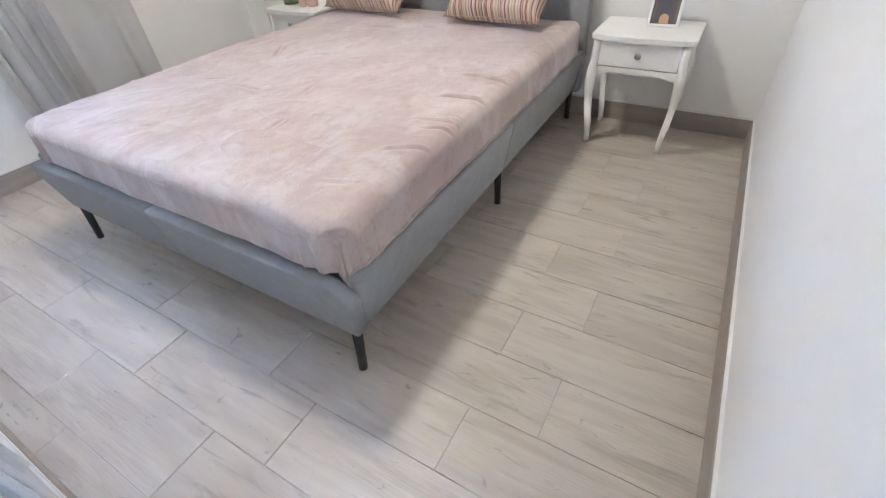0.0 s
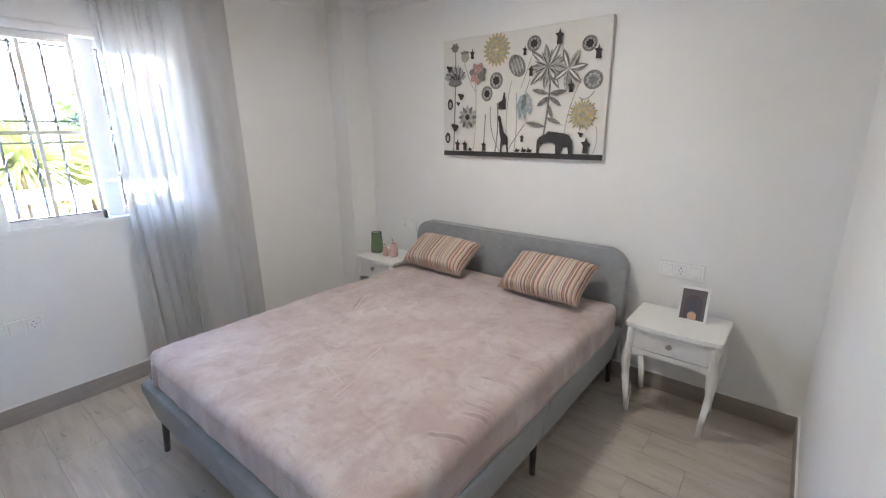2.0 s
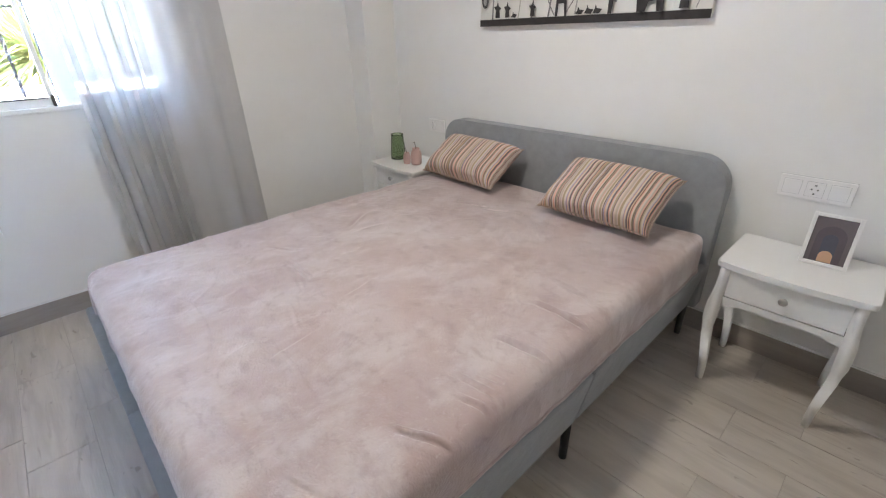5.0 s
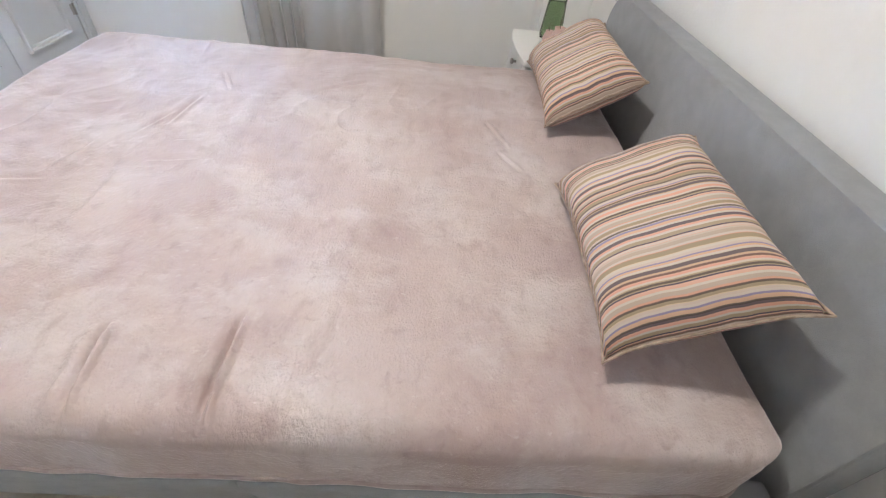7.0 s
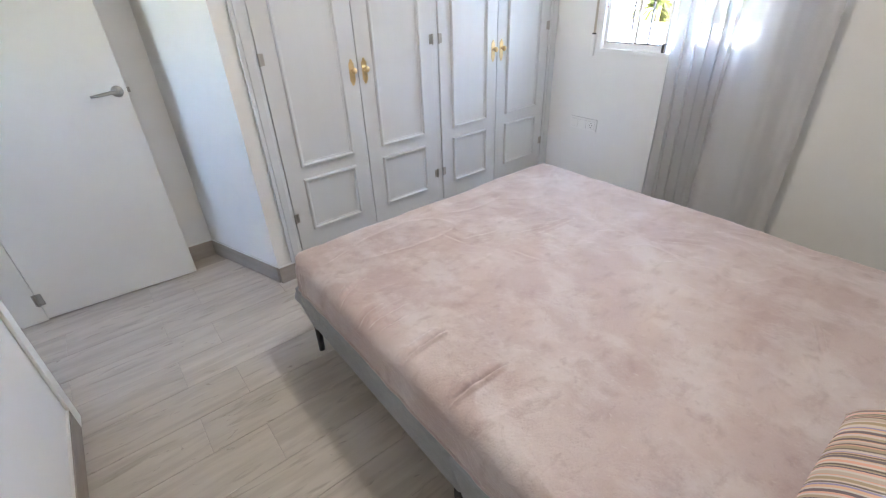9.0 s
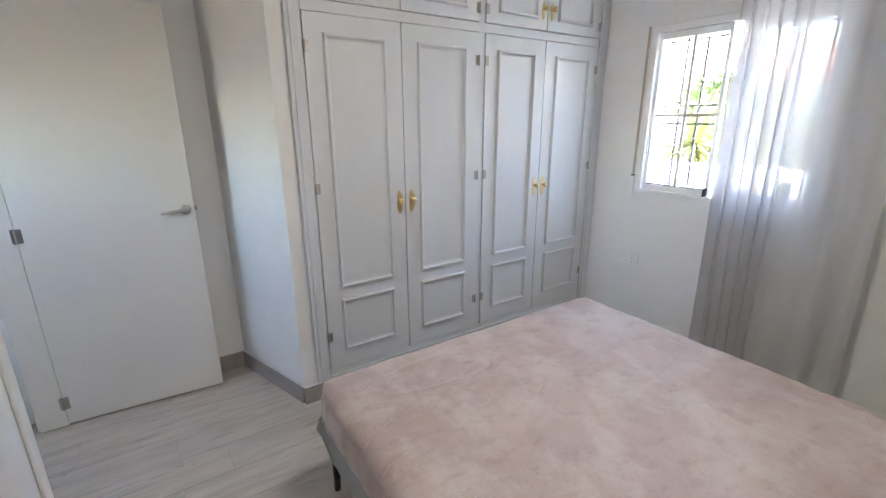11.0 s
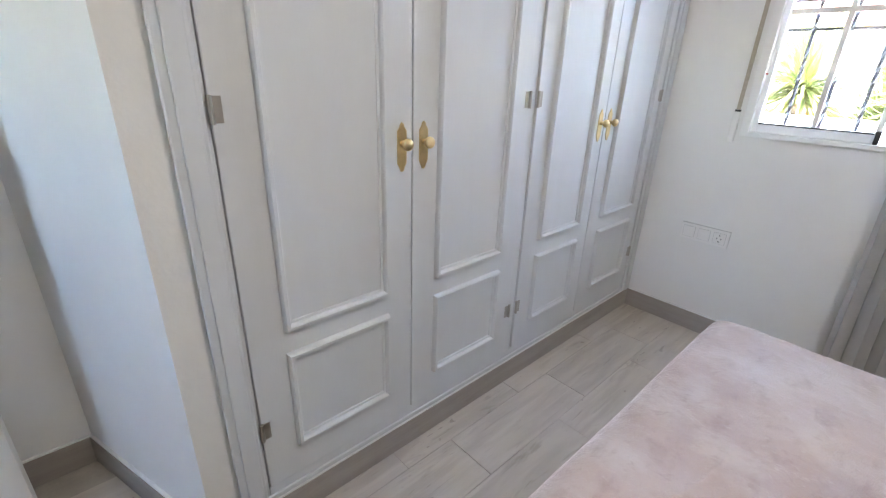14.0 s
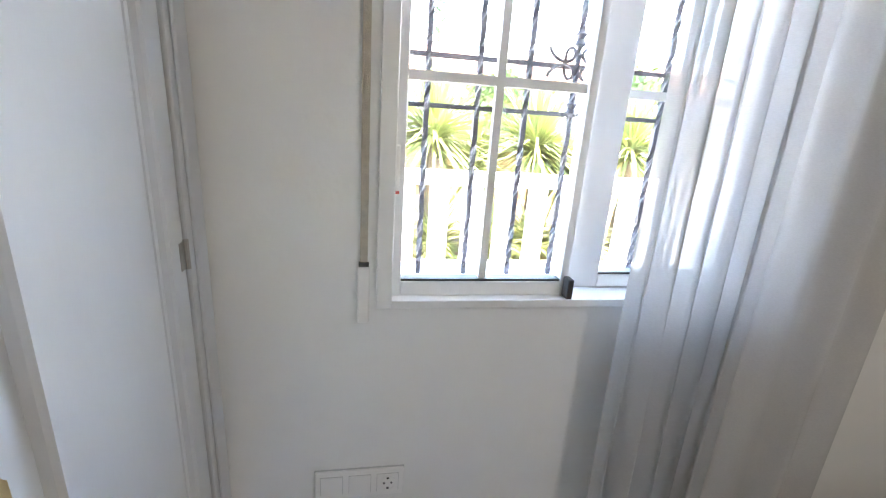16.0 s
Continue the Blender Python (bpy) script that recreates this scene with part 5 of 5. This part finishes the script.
def yucca(x, y, height, spread, count, seed, material=M_LEAF):
    rnd = random.Random(seed)
    t = thing("yucca", pose(x, y, -0.2), "green spiky yucca palm in the garden", "palm", "yuccas")
    part("trunk", tube([(0, 0, 0), (0.03, 0.02, height * 0.5), (0.0, 0.0, height)], [0.11, 0.085, 0.06], 10), M_TRUNK, t)
    own = bmesh.new()
    for k in range(count):
        a = k * 2.39996 + rnd.uniform(-0.2, 0.2)
        el = rnd.uniform(-0.45, 1.35)
        ln = spread * rnd.uniform(0.75, 1.1)
        w = 0.024 * rnd.uniform(0.8, 1.2)
        d = Vector((math.cos(a) * math.cos(el), math.sin(a) * math.cos(el), math.sin(el)))
        side = Vector((-math.sin(a), math.cos(a), 0))
        base = Vector((0, 0, height - rnd.uniform(0, 0.22)))
        rows = []
        for s in (0, 0.3, 0.65, 1.0):
            p = base + d * ln * s + Vector((0, 0, -0.22 * ln * s * s))
            ww = w * (0.7 + 0.6 * s if s < 0.35 else 1.0 - 0.95 * (s - 0.3) / 0.7)
            rows.append((own.verts.new(p - side * ww), own.verts.new(p + Vector((0, 0, -ww * 0.4))), own.verts.new(p + side * ww)))
        for q, r in zip(rows, rows[1:]):
            own.faces.new((q[0], q[1], r[1], r[0])), own.faces.new((q[1], q[2], r[2], r[1]))
    part("crown", own, material, t)


for i, (x, y, h, s, n) in enumerate(((-4.1, -1.65, 1.5, 0.95, 230), (-4.3, -0.35, 1.45, 0.95, 230), (-4.7, -1.0, 1.1, 0.85, 170), (-4.2, -2.95, 1.5, 0.95, 220), (-4.3, 0.9, 1.45, 0.95, 200), (-4.7, -2.25, 1.05, 0.85, 160), (-4.2, -4.2, 1.4, 0.95, 170), (-4.7, 0.25, 1.05, 0.85, 150), (-4.6, 2.2, 1.35, 0.9, 130), (-4.6, -5.6, 1.3, 0.9, 120), (-3.75, -1.0, 0.35, 0.6, 110), (-3.8, -2.2, 0.4, 0.6, 110), (-3.8, 0.1, 0.4, 0.6, 110), (-3.75, -3.4, 0.35, 0.6, 100), (-3.8, 1.2, 0.4, 0.6, 100), (-3.9, -1.6, 0.3, 0.55, 100), (-3.9, -0.45, 0.35, 0.55, 100))):
    yucca(x, y, h, s * 1.12, int(n * 1.6), 11 + i)


def garden_wall():
    t = thing("garden_wall", pose(-8.0, 0, -0.2), "ochre rendered garden wall with a white coping", "wall")
    part("wall_body", box(-0.1, -22, 0, 0.1, 22, 0.95), M_OCHRE, t)
    part("coping", box(-0.15, -22, 0.95, 0.15, 22, 1.03, 0.01), M_RENDER, t)


garden_wall()


def house(x, y, w, d, h, ridge, label):
    t = thing("house", pose(x, y, -0.2), label, "house", "houses across the street")
    part("wall_body", box(-d / 2, -w / 2, 0, d / 2, w / 2, h), M_RENDER, t)
    bm = prism([(-d / 2 - 0.4, h), (d / 2 + 0.4, h), (d / 2 + 0.4, h + 0.15), (0, h + ridge), (-d / 2 - 0.4, h + 0.15)], w + 0.8, "y", -w / 2 - 0.4)
    part("roof", bm, M_ROOF, t)
    for k in range(3):
        yy = -w / 2 + w * (k + 0.5) / 3
        wd = part("window", box(d / 2, yy - 0.55, 1.0, d / 2 + 0.04, yy + 0.55, 2.2), M_PVC, t)
        part("pane", box(d / 2 + 0.041, yy - 0.47, 1.08, d / 2 + 0.05, yy + 0.47, 2.12), M_INKL, wd)


house(-19, -3.5, 10, 8, 2.9, 1.5, "white house with a clay tile roof across the street")
house(-21, 11, 11, 8, 3.0, 1.6, "pale house with a low clay roof farther along")
house(-20, -19, 12, 8, 3.0, 1.5, "white villa with a red roof")


def pine(x, y, h):
    t = thing("norfolk_pine", pose(x, y, -0.2), "tall tiered norfolk pine far behind the houses", "tree")
    part("trunk", tube([(0, 0, 0), (0, 0, h)], [0.22, 0.03], 8), M_TRUNK, t)
    own = bmesh.new()
    rnd = random.Random(3)
    for k in range(13):
        z = h * (0.25 + 0.72 * k / 12)
        r = (h - z) * 0.30 + 0.25
        for b in range(7):
            a = b * 2 * math.pi / 7 + k * 0.4
            tip = Vector((r * math.cos(a), r * math.sin(a), z + 0.12 * r))
            s0 = Vector((0, 0, z))
            for q in range(9):
                p = s0.lerp(tip, 0.2 + 0.8 * q / 8)
                for sgn in (-1, 1):
                    e = p + Vector((-math.sin(a) * sgn, math.cos(a) * sgn, 0.25)) * 0.26 * rnd.uniform(0.7, 1.2) + (tip - s0) * 0.05
                    f = p + Vector((0, 0, 0.07))
                    own.faces.new([own.verts.new(v) for v in (p, e, f)])
    part("crown", own, M_PINE, t)


pine(-32, 2.5, 11)


def hedge_tree(x, y, h, r, seed):
    rnd = random.Random(seed)
    t = thing("garden_tree", pose(x, y, -0.2), "leafy green garden tree behind the wall", "tree", "garden trees")
    part("trunk", tube([(0, 0, 0), (0.1, 0, h * 0.5), (0, 0.05, h)], [0.14, 0.1, 0.04], 8), M_TRUNK, t)
    own = bmesh.new()
    for k in range(900):
        d = Vector((rnd.gauss(0, 1), rnd.gauss(0, 1), rnd.gauss(0, 1))).normalized() * r * rnd.uniform(0.55, 1.0)
        d *= 1 + 0.3 * noise.noise(d * 1.7 + Vector((seed, 0, 0)))
        c = Vector((0, 0, h)) + Vector((d.x, d.y, d.z * 0.75))
        u = Vector((rnd.gauss(0, 1), rnd.gauss(0, 1), rnd.gauss(0, 1))).normalized()
        w = u.orthogonal().normalized() * 0.08
        own.faces.new([own.verts.new(v) for v in (c - w, c + u * 0.16, c + w, c - u * 0.12)])
    part("crown", own, M_HEDGE, t)


for i, (x, y, h, r) in enumerate(((-11, 1.2, 1.9, 1.2), (-12, -7.5, 2.0, 1.4), (-12.5, 6, 2.2, 1.5), (-13, -2.2, 1.6, 1.0))):
    hedge_tree(x, y, h, r, 40 + i)


# ---- floor tiles, piece by piece ----
def tiles():
    meshes = {}
    ln, wd, gap = 0.595, 0.2, 0.001
    for r in range(17):
        y1 = -0.0333 - 0.2 * (r - 1)
        y0 = y1 - wd
        a, b = max(y0, -3.359) + gap, min(y1, -0.001) - gap
        if b - a < 0.01:
            continue
        start = (1.525 if r % 2 == 1 else 1.723) - ln * 3
        for k in range(9):
            x0, x1 = max(start + k * ln, 0.0) + gap, min(start + (k + 1) * ln, 3.299 if y1 > -1.2 else 4.549) - gap
            if x1 - x0 < 0.01 or (x0 < 1.6 and y1 < -2.8):
                continue
            key = (round(x1 - x0, 3), round(b - a, 3))
            if key not in meshes:
                hx, hy, e = key[0] / 2, key[1] / 2, 0.0008
                own = bmesh.new()
                lo = [own.verts.new((sx * hx, sy * hy, -0.008)) for sx, sy in ((-1, -1), (1, -1), (1, 1), (-1, 1))]
                mid = [own.verts.new((sx * hx, sy * hy, -e)) for sx, sy in ((-1, -1), (1, -1), (1, 1), (-1, 1))]
                hi = [own.verts.new((sx * (hx - e), sy * (hy - e), 0)) for sx, sy in ((-1, -1), (1, -1), (1, 1), (-1, 1))]
                own.faces.new(hi)
                for p, q in ((lo, mid), (mid, hi)):
                    for i in range(4):
                        j = (i + 1) % 4
                        own.faces.new((p[i], p[j], q[j], q[i]))
                meshes[key] = mesh_of("tile", own, M_TILE)
            t = new("tile", meshes[key])
            t.parent = floor
            t.location = ((x0 + x1) / 2, (a + b) / 2, random.uniform(-0.0004, 0.0002))


tiles()
